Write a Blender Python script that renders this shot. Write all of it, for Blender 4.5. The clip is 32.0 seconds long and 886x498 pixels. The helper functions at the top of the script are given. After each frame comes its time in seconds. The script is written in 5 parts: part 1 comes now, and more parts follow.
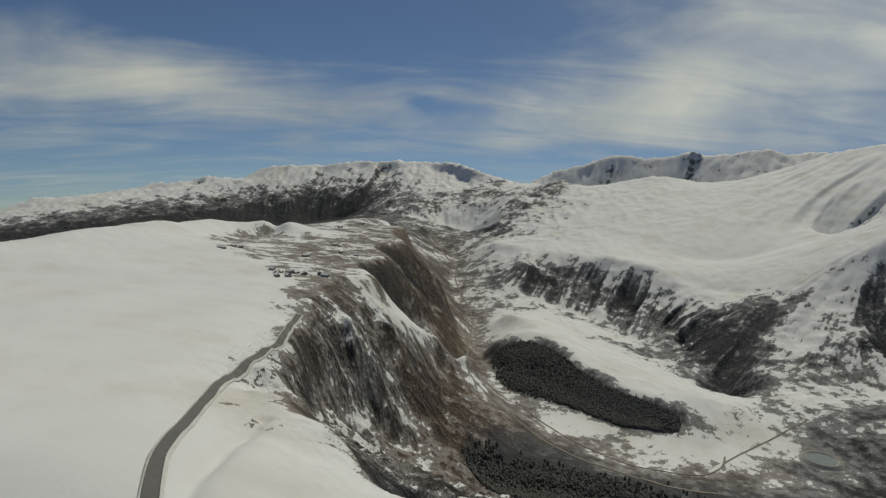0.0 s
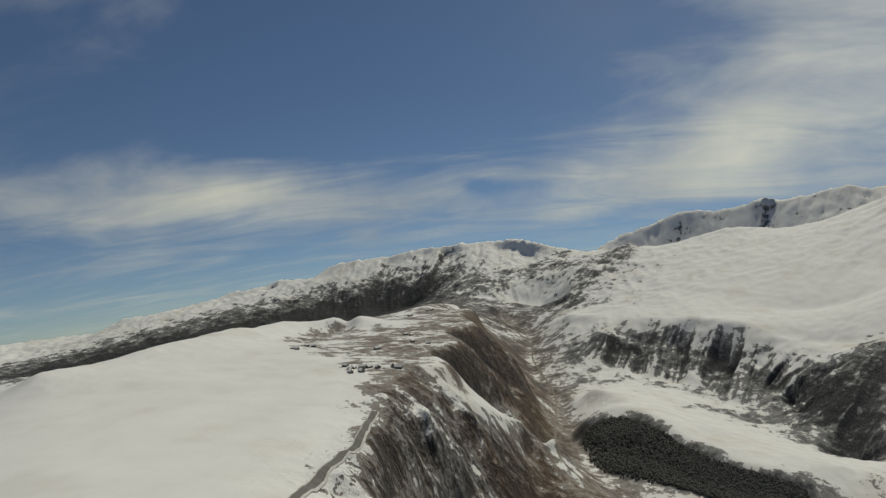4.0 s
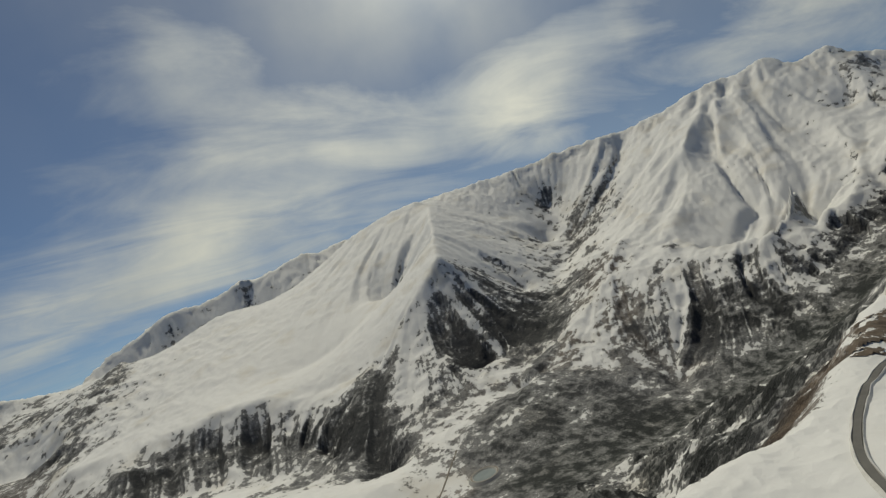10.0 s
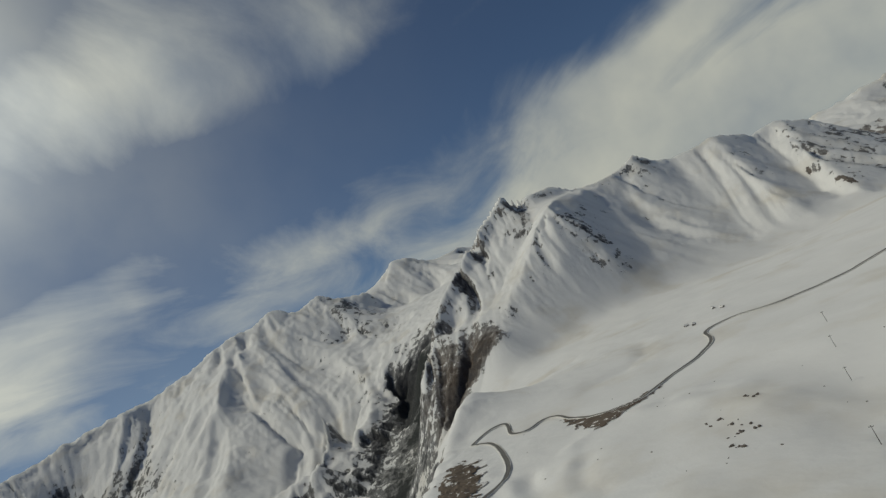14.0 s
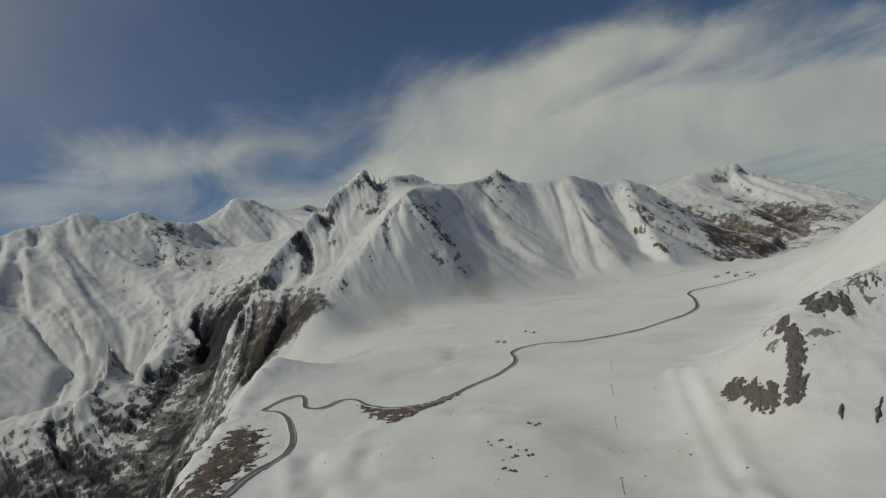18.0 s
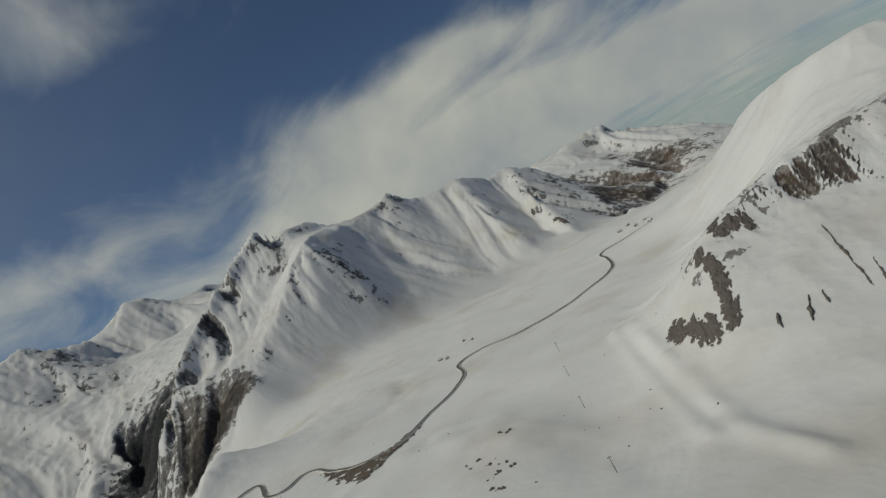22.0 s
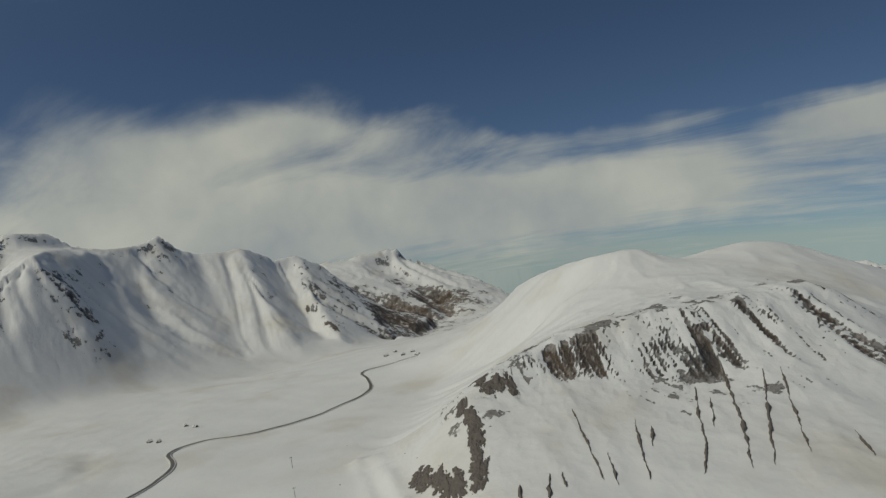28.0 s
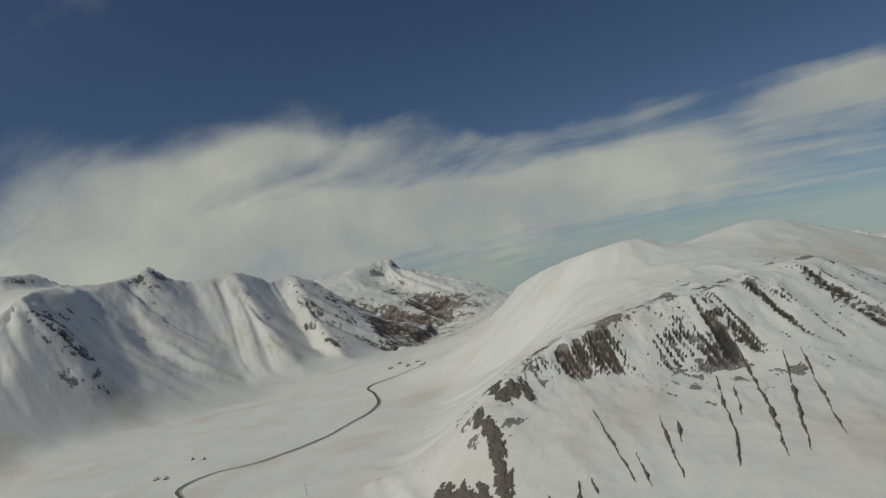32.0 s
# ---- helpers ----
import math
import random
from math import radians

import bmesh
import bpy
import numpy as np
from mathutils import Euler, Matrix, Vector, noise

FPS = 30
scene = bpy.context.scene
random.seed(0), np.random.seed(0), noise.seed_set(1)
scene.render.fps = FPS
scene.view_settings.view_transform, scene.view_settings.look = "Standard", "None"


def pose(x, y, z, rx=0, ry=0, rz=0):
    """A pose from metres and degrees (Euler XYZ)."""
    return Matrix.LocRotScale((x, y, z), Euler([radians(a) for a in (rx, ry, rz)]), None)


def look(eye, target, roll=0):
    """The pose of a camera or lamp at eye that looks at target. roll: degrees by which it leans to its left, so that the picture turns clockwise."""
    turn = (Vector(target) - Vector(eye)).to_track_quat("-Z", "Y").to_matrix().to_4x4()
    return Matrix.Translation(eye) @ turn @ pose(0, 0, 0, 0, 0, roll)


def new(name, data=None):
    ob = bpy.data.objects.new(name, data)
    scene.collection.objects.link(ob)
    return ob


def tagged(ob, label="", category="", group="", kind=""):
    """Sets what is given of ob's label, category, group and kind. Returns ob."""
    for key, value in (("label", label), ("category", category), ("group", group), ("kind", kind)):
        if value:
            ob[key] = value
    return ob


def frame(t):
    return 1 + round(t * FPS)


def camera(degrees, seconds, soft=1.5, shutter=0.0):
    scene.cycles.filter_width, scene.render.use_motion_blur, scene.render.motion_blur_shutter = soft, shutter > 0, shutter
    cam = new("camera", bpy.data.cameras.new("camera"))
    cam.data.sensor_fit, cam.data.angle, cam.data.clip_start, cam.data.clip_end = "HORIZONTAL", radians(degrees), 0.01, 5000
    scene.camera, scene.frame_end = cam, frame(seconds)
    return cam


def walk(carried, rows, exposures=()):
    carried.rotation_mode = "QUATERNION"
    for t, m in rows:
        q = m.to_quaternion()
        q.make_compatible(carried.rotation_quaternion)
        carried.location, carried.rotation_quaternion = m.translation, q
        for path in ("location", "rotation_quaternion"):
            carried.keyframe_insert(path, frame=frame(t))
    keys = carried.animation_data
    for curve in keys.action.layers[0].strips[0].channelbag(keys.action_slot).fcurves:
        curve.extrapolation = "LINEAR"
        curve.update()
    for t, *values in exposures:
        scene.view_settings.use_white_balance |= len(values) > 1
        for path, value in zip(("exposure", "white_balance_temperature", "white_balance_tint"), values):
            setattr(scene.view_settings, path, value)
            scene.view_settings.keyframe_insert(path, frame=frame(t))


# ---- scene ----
cam = camera(73.5, 32.0, soft=1.3)

# seconds, eye (x, y, z), heading from +y towards +x, pitch and lean in degrees
PATH = [
    (0.0, 0.0, 0.0, 300.0, 0.14, -10.37, 2.85),
    (0.5, -1.3, 2.8, 299.7, -2.21, -11.73, 0.57),
    (1.0, -2.3, 5.7, 299.5, -7.16, -10.68, -2.45),
    (1.5, -2.9, 8.8, 299.3, -11.67, -9.92, -5.21),
    (2.0, -2.9, 12.1, 299.0, -4.26, -9.09, -5.32),
    (2.5, -2.7, 15.5, 298.5, -4.91, -6.38, -6.16),
    (3.0, -2.6, 19.0, 297.8, -7.90, -5.99, -3.04),
    (3.5, -2.4, 22.8, 297.0, -7.23, -4.25, -1.67),
    (4.0, -2.1, 26.8, 295.9, -6.27, -2.47, -4.25),
    (4.5, -2.3, 31.0, 294.5, -9.76, 0.45, -2.45),
    (6.5, -8.3, 49.5, 287.5, -5.80, 2.76, -8.01),
    (7.0, -10.8, 54.6, 286.7, 1.39, 0.69, -6.96),
    (7.5, -13.6, 59.8, 286.4, 8.33, -2.33, -10.52),
    (8.0, -16.3, 65.3, 286.4, 16.76, -4.18, -11.08),
    (8.5, -18.5, 70.9, 286.4, 22.47, -3.40, -14.16),
    (9.0, -19.8, 76.4, 286.5, 25.69, -2.84, -18.07),
    (9.5, -19.9, 81.7, 286.5, 33.64, -2.22, -21.98),
    (10.0, -18.9, 86.6, 286.3, 41.61, -3.17, -19.01),
    (10.5, -17.0, 91.4, 286.0, 49.56, -5.15, -24.58),
    (11.0, -14.6, 96.0, 285.3, 54.95, -3.17, -27.17),
    (11.5, -11.9, 100.0, 284.4, 63.01, -7.45, -28.50),
    (12.0, -9.0, 102.4, 283.6, 74.40, -10.12, -25.21),
    (12.5, -5.9, 103.9, 283.3, 82.14, -7.76, -26.18),
    (13.0, -2.6, 104.9, 283.5, 86.16, -6.25, -27.61),
    (13.5, 0.7, 105.4, 283.7, 87.64, -0.05, -28.11),
    (14.0, 3.8, 105.8, 284.0, 90.13, 0.70, -29.95),
    (14.5, 6.8, 106.1, 284.6, 94.78, -0.73, -26.33),
    (15.0, 9.3, 106.2, 285.4, 102.73, -4.55, -24.78),
    (15.5, 11.3, 105.9, 286.3, 109.19, -6.91, -18.85),
    (17.5, 15.7, 100.3, 290.7, 104.55, -8.43, -10.98),
    (18.0, 16.9, 99.2, 291.3, 102.92, -7.04, -12.91),
    (18.5, 18.5, 98.3, 292.0, 98.24, -8.65, -13.11),
    (19.0, 20.8, 97.5, 292.9, 96.13, -13.32, -11.03),
    (19.5, 23.6, 96.5, 293.7, 105.37, -11.52, -13.43),
    (20.0, 26.3, 95.5, 293.9, 105.28, -12.37, -13.54),
    (20.5, 29.1, 94.5, 293.6, 101.49, -10.16, -15.79),
    (21.0, 32.3, 93.8, 292.8, 102.93, -8.97, -20.18),
    (21.5, 36.1, 94.0, 292.0, 106.22, -9.54, -25.37),
    (22.0, 40.1, 95.3, 291.2, 111.89, -8.09, -29.18),
    (22.5, 43.8, 97.3, 290.6, 115.69, -7.33, -19.88),
    (23.0, 47.1, 99.3, 290.4, 120.79, -8.55, -16.32),
    (23.5, 50.0, 100.6, 290.6, 122.67, -8.90, -17.04),
    (24.0, 53.0, 100.9, 291.0, 123.51, -9.91, -13.60),
    (24.5, 56.4, 100.4, 291.4, 127.36, -11.18, -7.46),
    (25.0, 60.1, 99.1, 291.6, 137.71, -8.07, -5.86),
    (25.5, 63.9, 97.3, 291.6, 135.57, -5.13, -0.61),
    (26.0, 67.6, 95.2, 291.5, 132.67, -5.36, -5.80),
    (26.5, 70.8, 93.2, 291.5, 132.78, -5.72, -9.03),
    (28.5, 78.8, 87.8, 292.0, 135.69, -5.23, -6.60),
    (29.0, 80.6, 86.8, 292.1, 134.18, -5.13, -10.48),
    (29.5, 82.5, 85.7, 292.4, 135.58, -6.42, -10.22),
    (30.0, 84.8, 84.7, 292.6, 139.24, -6.24, -11.47),
    (30.5, 87.5, 83.8, 292.8, 138.45, -6.36, -10.50),
    (31.0, 90.6, 82.9, 293.0, 134.19, -6.26, -13.69),
    (31.5, 93.9, 81.8, 293.0, 135.54, -5.75, -13.46),
    (32.0, 97.3, 80.7, 292.9, 136.00, -4.96, -11.70),
]
EXPOSURES = ((0.0, 0.31, 6800.0, 1.0), (8.0, 0.50, 7200.0, 1.0), (11.0, 0.34, 7000.0, 1.0), (12.0, 0.25, 6850.0, 1.0), (14.0, 0.19, 6700.0, 1.0), (17.0, 0.11, 6650.0, 1.0), (19.0, 0.11, 6650.0, 1.0), (32.0, 0.13, 6700.0, 1.0))


def path_pose(x, y, z, heading, pitch, lean):
    h, p = radians(heading), radians(pitch)
    ahead = Vector((math.sin(h) * math.cos(p), math.cos(h) * math.cos(p), math.sin(p)))
    eye = Vector((x, y, z))
    return look(eye, eye + ahead, lean)


walk(cam, [(row[0], path_pose(*row[1:])) for row in PATH], exposures=EXPOSURES)

# ---- sky and sun ----
SUN_HEADING, SUN_HEIGHT = radians(20), radians(52)

# the sun's glare through thin cloud, painted into the sky; the sun lamp stands elsewhere
SUN_GLARE = Vector((math.sin(radians(50)) * math.cos(radians(30)), math.cos(radians(50)) * math.cos(radians(30)), math.sin(radians(30))))
# banks of cloud (+) and blue openings (-): heading, height, half-widths in degrees, strength
CLOUDS = [
    (-28, 5, 14, 3, 0.6), (0, 2, 30, 2.5, 0.4), (20, 5, 12, 4, 0.6), (30, 10, 10, 5, 0.35), (24, 19, 6, 6, 0.45),
    (50, 8, 14, 4.5, 0.7), (80, 6, 10, 2.5, 0.5), (62, 13, 7, 3, 0.4), (110, 6.0, 10, 2.6, 0.9), (125, 7.2, 9, 2.2, 0.9),
    (145, 4.6, 8, 1.0, 0.5), (172, 2.4, 5, 2.0, 1.3), (132, -2, 30, 4.6, 1.0), (112, -1, 22, 4.5, 0.9), (66, 26, 14, 6, 0.4), (103, 14, 7, 4.5, 0.55), (76, 25, 18, 9, 0.32), (152, -1.5, 14, 3.2, 0.6), (92, 20, 10, 6, 0.4),
]
OPENINGS = [
    (-22, 13, 16, 5, 0.6), (0, 3, 2.5, 0.8, 0.6), (-5, 16, 15, 5, 0.6), (59, 16, 8, 2.5, 0.5), (73, 16, 7, 4, 0.6),
    (94, 17, 10, 5, 0.65), (106, 14, 8, 3, 0.5), (145, 17, 30, 6, 1.5), (172, 13, 12, 4, 1.0), (156, 5.6, 6, 1.0, 0.45), (152, 9.5, 10, 2.8, 1.1), (164, 8.5, 9, 3.4, 1.5), (157, 7.5, 8, 1.8, 0.9), (172, 9, 8, 2.0, 0.9), (162, -6.8, 7, 1.0, 0.6), (150, 6.5, 9, 2.2, 0.7),
]


def make_world():
    world = bpy.data.worlds.new("sky")
    world.use_nodes = True
    nt = world.node_tree
    nt.nodes.clear()
    n, link = nt.nodes.new, nt.links.new

    def maths(op, a, b=None, c=None):
        node = n("ShaderNodeMath")
        node.operation = op
        for socket, value in zip(node.inputs, (a, b, c)):
            if value is not None:
                if isinstance(value, (int, float)):
                    socket.default_value = value
                else:
                    link(value, socket)
        return node.outputs[0]

    out = n("ShaderNodeOutputWorld")
    where = n("ShaderNodeTexCoord").outputs["Generated"]
    split = n("ShaderNodeSeparateXYZ")
    link(where, split.inputs[0])
    x, y, z = split.outputs

    # clear sky: the band under the horizon takes the horizon's colour
    join = n("ShaderNodeCombineXYZ")
    link(x, join.inputs[0]), link(y, join.inputs[1])
    link(maths("MAXIMUM", maths("ADD", z, 0.14), 0.02), join.inputs[2])
    sky = n("ShaderNodeTexSky")
    sky.sky_type, sky.sun_disc = "NISHITA", False
    sky.sun_elevation, sky.sun_rotation = SUN_HEIGHT, SUN_HEADING
    sky.altitude, sky.air_density, sky.dust_density, sky.ozone_density = 2400, 1.0, 0.3, 2.0
    link(join.outputs[0], sky.inputs[0])
    clear = n("ShaderNodeBackground")
    clear.inputs[1].default_value = 0.036
    tint = n("ShaderNodeMix")
    tint.data_type, tint.blend_type = "RGBA", "MULTIPLY"
    tint.inputs[0].default_value, tint.inputs[7].default_value = 1.0, (0.90, 0.95, 1.07, 1)
    link(sky.outputs[0], tint.inputs[6])
    link(tint.outputs[2], clear.inputs[0])

    # cloud sheet
    soft = n("ShaderNodeTexNoise")
    soft.inputs["Scale"].default_value, soft.inputs["Detail"].default_value = 5.0, 5.0
    link(where, soft.inputs["Vector"])
    shift = n("ShaderNodeSeparateColor")
    link(soft.outputs["Color"], shift.inputs[0])
    heading = maths("MULTIPLY", maths("ARCTAN2", x, y), 180 / math.pi)
    height = maths("MULTIPLY", maths("ARCSINE", z), 180 / math.pi)
    heading = maths("ADD", heading, maths("MULTIPLY_ADD", shift.outputs[0], 14.0, -7.0))
    height = maths("ADD", height, maths("MULTIPLY_ADD", shift.outputs[1], 5.0, -2.5))
    total = None
    for sign, rows in ((1, CLOUDS), (-1, OPENINGS)):
        for a, e, wa, we, amount in rows:
            da = maths("POWER", maths("ABSOLUTE", maths("MULTIPLY", maths("SUBTRACT", heading, a), 1 / wa)), 2.0)
            de = maths("POWER", maths("ABSOLUTE", maths("MULTIPLY", maths("SUBTRACT", height, e), 1 / we)), 2.0)
            bank = maths("MULTIPLY", maths("EXPONENT", maths("MULTIPLY", maths("ADD", da, de), -1.0)), sign * amount)
            total = bank if total is None else maths("ADD", total, bank)
    # streaks of high cloud, drawn out along one way on a flat layer overhead
    layer = n("ShaderNodeCombineXYZ")
    up = maths("ADD", maths("MAXIMUM", z, -0.14), 0.22)
    link(maths("DIVIDE", x, up), layer.inputs[0]), link(maths("DIVIDE", y, up), layer.inputs[1])
    turn = n("ShaderNodeMapping")
    turn.inputs["Rotation"].default_value = (0, 0, radians(35))
    turn.inputs["Scale"].default_value = (0.7, 1.3, 1)
    link(layer.outputs[0], turn.inputs[0])
    streaks = n("ShaderNodeTexNoise")
    streaks.inputs["Scale"].default_value, streaks.inputs["Detail"].default_value = 1.3, 9.0
    streaks.inputs["Roughness"].default_value, streaks.inputs["Distortion"].default_value = 0.58, 0.6
    link(turn.outputs[0], streaks.inputs["Vector"])
    dense = maths("ADD", total, maths("MULTIPLY_ADD", streaks.outputs[0], 1.5, -0.60))
    ramp = n("ShaderNodeMapRange")
    ramp.interpolation_type = "SMOOTHSTEP"
    ramp.inputs["From Min"].default_value, ramp.inputs["From Max"].default_value = 0.0, 1.1
    ramp.inputs["To Max"].default_value = 0.88
    link(dense, ramp.inputs["Value"])
    # the cloud is brightest in the painted glare of the sun
    dot = n("ShaderNodeVectorMath")
    dot.operation = "DOT_PRODUCT"
    dot.inputs[1].default_value = SUN_GLARE
    link(where, dot.inputs[0])
    glow = maths("POWER", maths("MAXIMUM", dot.outputs["Value"], 0.0), 60.0)
    cloud = n("ShaderNodeBackground")
    shade = n("ShaderNodeMix")
    shade.data_type = "RGBA"
    shade.inputs[6].default_value, shade.inputs[7].default_value = (0.235, 0.25, 0.275, 1), (0.42, 0.41, 0.375, 1)
    link(maths("MULTIPLY_ADD", shift.outputs[2], 2.6, -0.8), shade.inputs[0])
    shade.clamp_factor = True
    link(shade.outputs[2], cloud.inputs[0])
    wide = maths("POWER", maths("MAXIMUM", dot.outputs["Value"], 0.0), 7.0)
    link(maths("MULTIPLY_ADD", glow, 1.3, maths("MULTIPLY_ADD", wide, 0.62, 1.02)), cloud.inputs[1])
    mix = n("ShaderNodeMixShader")
    link(maths("MAXIMUM", ramp.outputs[0], maths("ADD", maths("MULTIPLY", wide, 0.3), maths("MULTIPLY", glow, 0.7))), mix.inputs[0])
    link(clear.outputs[0], mix.inputs[1]), link(cloud.outputs[0], mix.inputs[2])
    link(mix.outputs[0], out.inputs[0])
    scene.world = world


to_sun = Vector((math.sin(SUN_HEADING) * math.cos(SUN_HEIGHT), math.cos(SUN_HEADING) * math.cos(SUN_HEIGHT), math.sin(SUN_HEIGHT)))
make_world()
sun_data = bpy.data.lights.new("sun", "SUN")
sun_data.energy, sun_data.angle, sun_data.color = 1.6, radians(3.0), (1.0, 0.935, 0.84)
sun = new("sun", sun_data)
sun.matrix_world = look(to_sun * 4000, (0, 0, 0))

# ---- materials ----
def material(name):
    m = bpy.data.materials.new(name)
    m.use_nodes = True
    nt = m.node_tree
    nt.nodes.clear()
    out, bsdf = nt.nodes.new("ShaderNodeOutputMaterial"), nt.nodes.new("ShaderNodeBsdfPrincipled")
    nt.links.new(bsdf.outputs[0], out.inputs[0])
    return m, nt, bsdf


def noise_node(nt, scale, detail=4.0, rough=0.55, stretch=(1, 1, 1)):
    """Noise over the object's own metres; scale in metres a cell."""
    where = nt.nodes.new("ShaderNodeTexCoord")
    turn = nt.nodes.new("ShaderNodeMapping")
    turn.inputs["Scale"].default_value = stretch
    nt.links.new(where.outputs["Object"], turn.inputs[0])
    node = nt.nodes.new("ShaderNodeTexNoise")
    node.inputs["Scale"].default_value, node.inputs["Detail"].default_value = 1.0 / scale, detail
    node.inputs["Roughness"].default_value = rough
    nt.links.new(turn.outputs[0], node.inputs["Vector"])
    return node.outputs[0]


def calc(nt, op, a, b=None, c=None):
    node = nt.nodes.new("ShaderNodeMath")
    node.operation = op
    for socket, value in zip(node.inputs, (a, b, c)):
        if value is not None:
            if isinstance(value, (int, float)):
                socket.default_value = value
            else:
                nt.links.new(value, socket)
    return node.outputs[0]


def blend(nt, factor, a, b):
    node = nt.nodes.new("ShaderNodeMix")
    node.data_type = "RGBA"
    for socket, value in ((node.inputs[0], factor), (node.inputs[6], a), (node.inputs[7], b)):
        if isinstance(value, tuple):
            socket.default_value = (*value, 1)
        elif isinstance(value, (int, float)):
            socket.default_value = value
        else:
            nt.links.new(value, socket)
    return node.outputs[2]


def steps(nt, value, low, high):
    node = nt.nodes.new("ShaderNodeMapRange")
    node.interpolation_type = "SMOOTHSTEP"
    node.inputs["From Min"].default_value, node.inputs["From Max"].default_value = low, high
    nt.links.new(value, node.inputs["Value"])
    return node.outputs[0]


def ground_material():
    """Snow over rock, turf and scree; where the snow lies thin the ground shows through in patches and streaks."""
    m, nt, bsdf = material("snow_and_rock")
    n, link = nt.nodes.new, nt.links.new
    cover, brown = n("ShaderNodeAttribute"), n("ShaderNodeAttribute")
    cover.attribute_name, brown.attribute_name = "cover", "brown"
    normal = n("ShaderNodeSeparateXYZ")
    link(n("ShaderNodeNewGeometry").outputs["Normal"], normal.inputs[0])
    big = noise_node(nt, 90, 6, 0.6)
    mid = noise_node(nt, 24, 6, 0.62, (1, 1, 0.6))
    small = noise_node(nt, 5, 6, 0.65, (1, 1, 0.6))
    fields = {}
    for key in ("streak", "wash", "rake"):
        fields[key] = n("ShaderNodeAttribute")
        fields[key].attribute_name = key
    wash, rake = fields["wash"].outputs["Fac"], fields["rake"].outputs["Fac"]
    rugged = n("ShaderNodeAttribute")
    rugged.attribute_name = "rugged"
    steep = calc(nt, "MULTIPLY_ADD", normal.outputs[2], 0.75, -0.825)
    level = calc(nt, "ADD", cover.outputs["Fac"], steep)
    level = calc(nt, "MULTIPLY_ADD", big, 1.15, level)
    level = calc(nt, "MULTIPLY_ADD", mid, 0.95, level)
    level = calc(nt, "MULTIPLY_ADD", small, 0.42, level)
    drawn = calc(nt, "MULTIPLY_ADD", rake, 0.16, calc(nt, "MULTIPLY", wash, 0.20))
    level = calc(nt, "MULTIPLY_ADD", drawn, fields["streak"].outputs["Fac"], level)
    dust = calc(nt, "MULTIPLY", steps(nt, level, 1.36, 1.68), 0.28)
    snow = calc(nt, "MAXIMUM", steps(nt, level, 1.645, 1.705), dust)
    tone = calc(nt, "MULTIPLY_ADD", rake, 0.06, noise_node(nt, 14, 6, 0.7))
    tone.node.use_clamp = True
    grey = blend(nt, tone, (0.02, 0.022, 0.026), (0.14, 0.14, 0.142))
    earth = blend(nt, tone, (0.052, 0.037, 0.026), (0.245, 0.178, 0.125))
    turf = calc(nt, "MULTIPLY_ADD", normal.outputs[2], 0.7, -0.6)
    turf = calc(nt, "ADD", turf, calc(nt, "MULTIPLY_ADD", big, 1.8, -0.9))
    turf = calc(nt, "ADD", turf, brown.outputs["Fac"])
    turf.node.use_clamp = True
    rock = blend(nt, turf, grey, earth)
    wood = calc(nt, "MULTIPLY_ADD", brown.outputs["Fac"], -1.7, -0.25)
    wood.node.use_clamp = True
    rock = blend(nt, wood, rock, blend(nt, tone, (0.014, 0.018, 0.018), (0.055, 0.058, 0.054)))
    white = blend(nt, big, (0.70, 0.695, 0.675), (0.84, 0.835, 0.815))
    dusty = blend(nt, steps(nt, noise_node(nt, 160, 5, 0.55), 0.5, 0.75), white, (0.66, 0.63, 0.57))
    link(blend(nt, snow, rock, dusty), bsdf.inputs["Base Color"])
    link(calc(nt, "MULTIPLY_ADD", snow, -0.25, 0.92), bsdf.inputs["Roughness"])
    bsdf.inputs["Specular IOR Level"].default_value = 0.25
    bump = n("ShaderNodeBump")
    bump.inputs["Strength"].default_value, bump.inputs["Distance"].default_value = 1.0, 22.0
    relief = calc(nt, "MULTIPLY_ADD", small, 0.35, calc(nt, "MULTIPLY", mid, 0.6))
    relief = calc(nt, "MULTIPLY", relief, calc(nt, "MULTIPLY_ADD", snow, -0.8, 1.0))
    link(calc(nt, "MULTIPLY", relief, rugged.outputs["Fac"]), bump.inputs["Height"])
    link(bump.outputs[0], bsdf.inputs["Normal"])
    return m


def plain(name, dark, light, scale, rough=0.8, metal=0.0):
    m, nt, bsdf = material(name)
    nt.links.new(blend(nt, noise_node(nt, scale, 6, 0.65), dark, light), bsdf.inputs["Base Color"])
    bsdf.inputs["Roughness"].default_value, bsdf.inputs["Metallic"].default_value = rough, metal
    return m


GROUND = ground_material()
ASPHALT = plain("worn_asphalt", (0.085, 0.082, 0.075), (0.19, 0.182, 0.165), 9)
TRACK = plain("muddy_track", (0.16, 0.135, 0.105), (0.30, 0.26, 0.21), 12)
BANK = plain("ploughed_snow", (0.42, 0.40, 0.36), (0.8, 0.79, 0.76), 4)
WATER, _nt, _bsdf = material("still_water")
_nt.links.new(blend(_nt, noise_node(_nt, 18, 4, 0.5), (0.16, 0.19, 0.18), (0.27, 0.30, 0.28)), _bsdf.inputs["Base Color"])
_bsdf.inputs["Roughness"].default_value = 0.12
CONCRETE = plain("pale_concrete", (0.30, 0.29, 0.27), (0.48, 0.47, 0.44), 6)
STONE = plain("dark_boulder", (0.065, 0.056, 0.048), (0.2, 0.17, 0.145), 2.5)
EARTH, _nt, _bsdf = material("bare_earth")
_soil = blend(_nt, noise_node(_nt, 7, 6, 0.7), (0.035, 0.026, 0.019), (0.19, 0.145, 0.105))
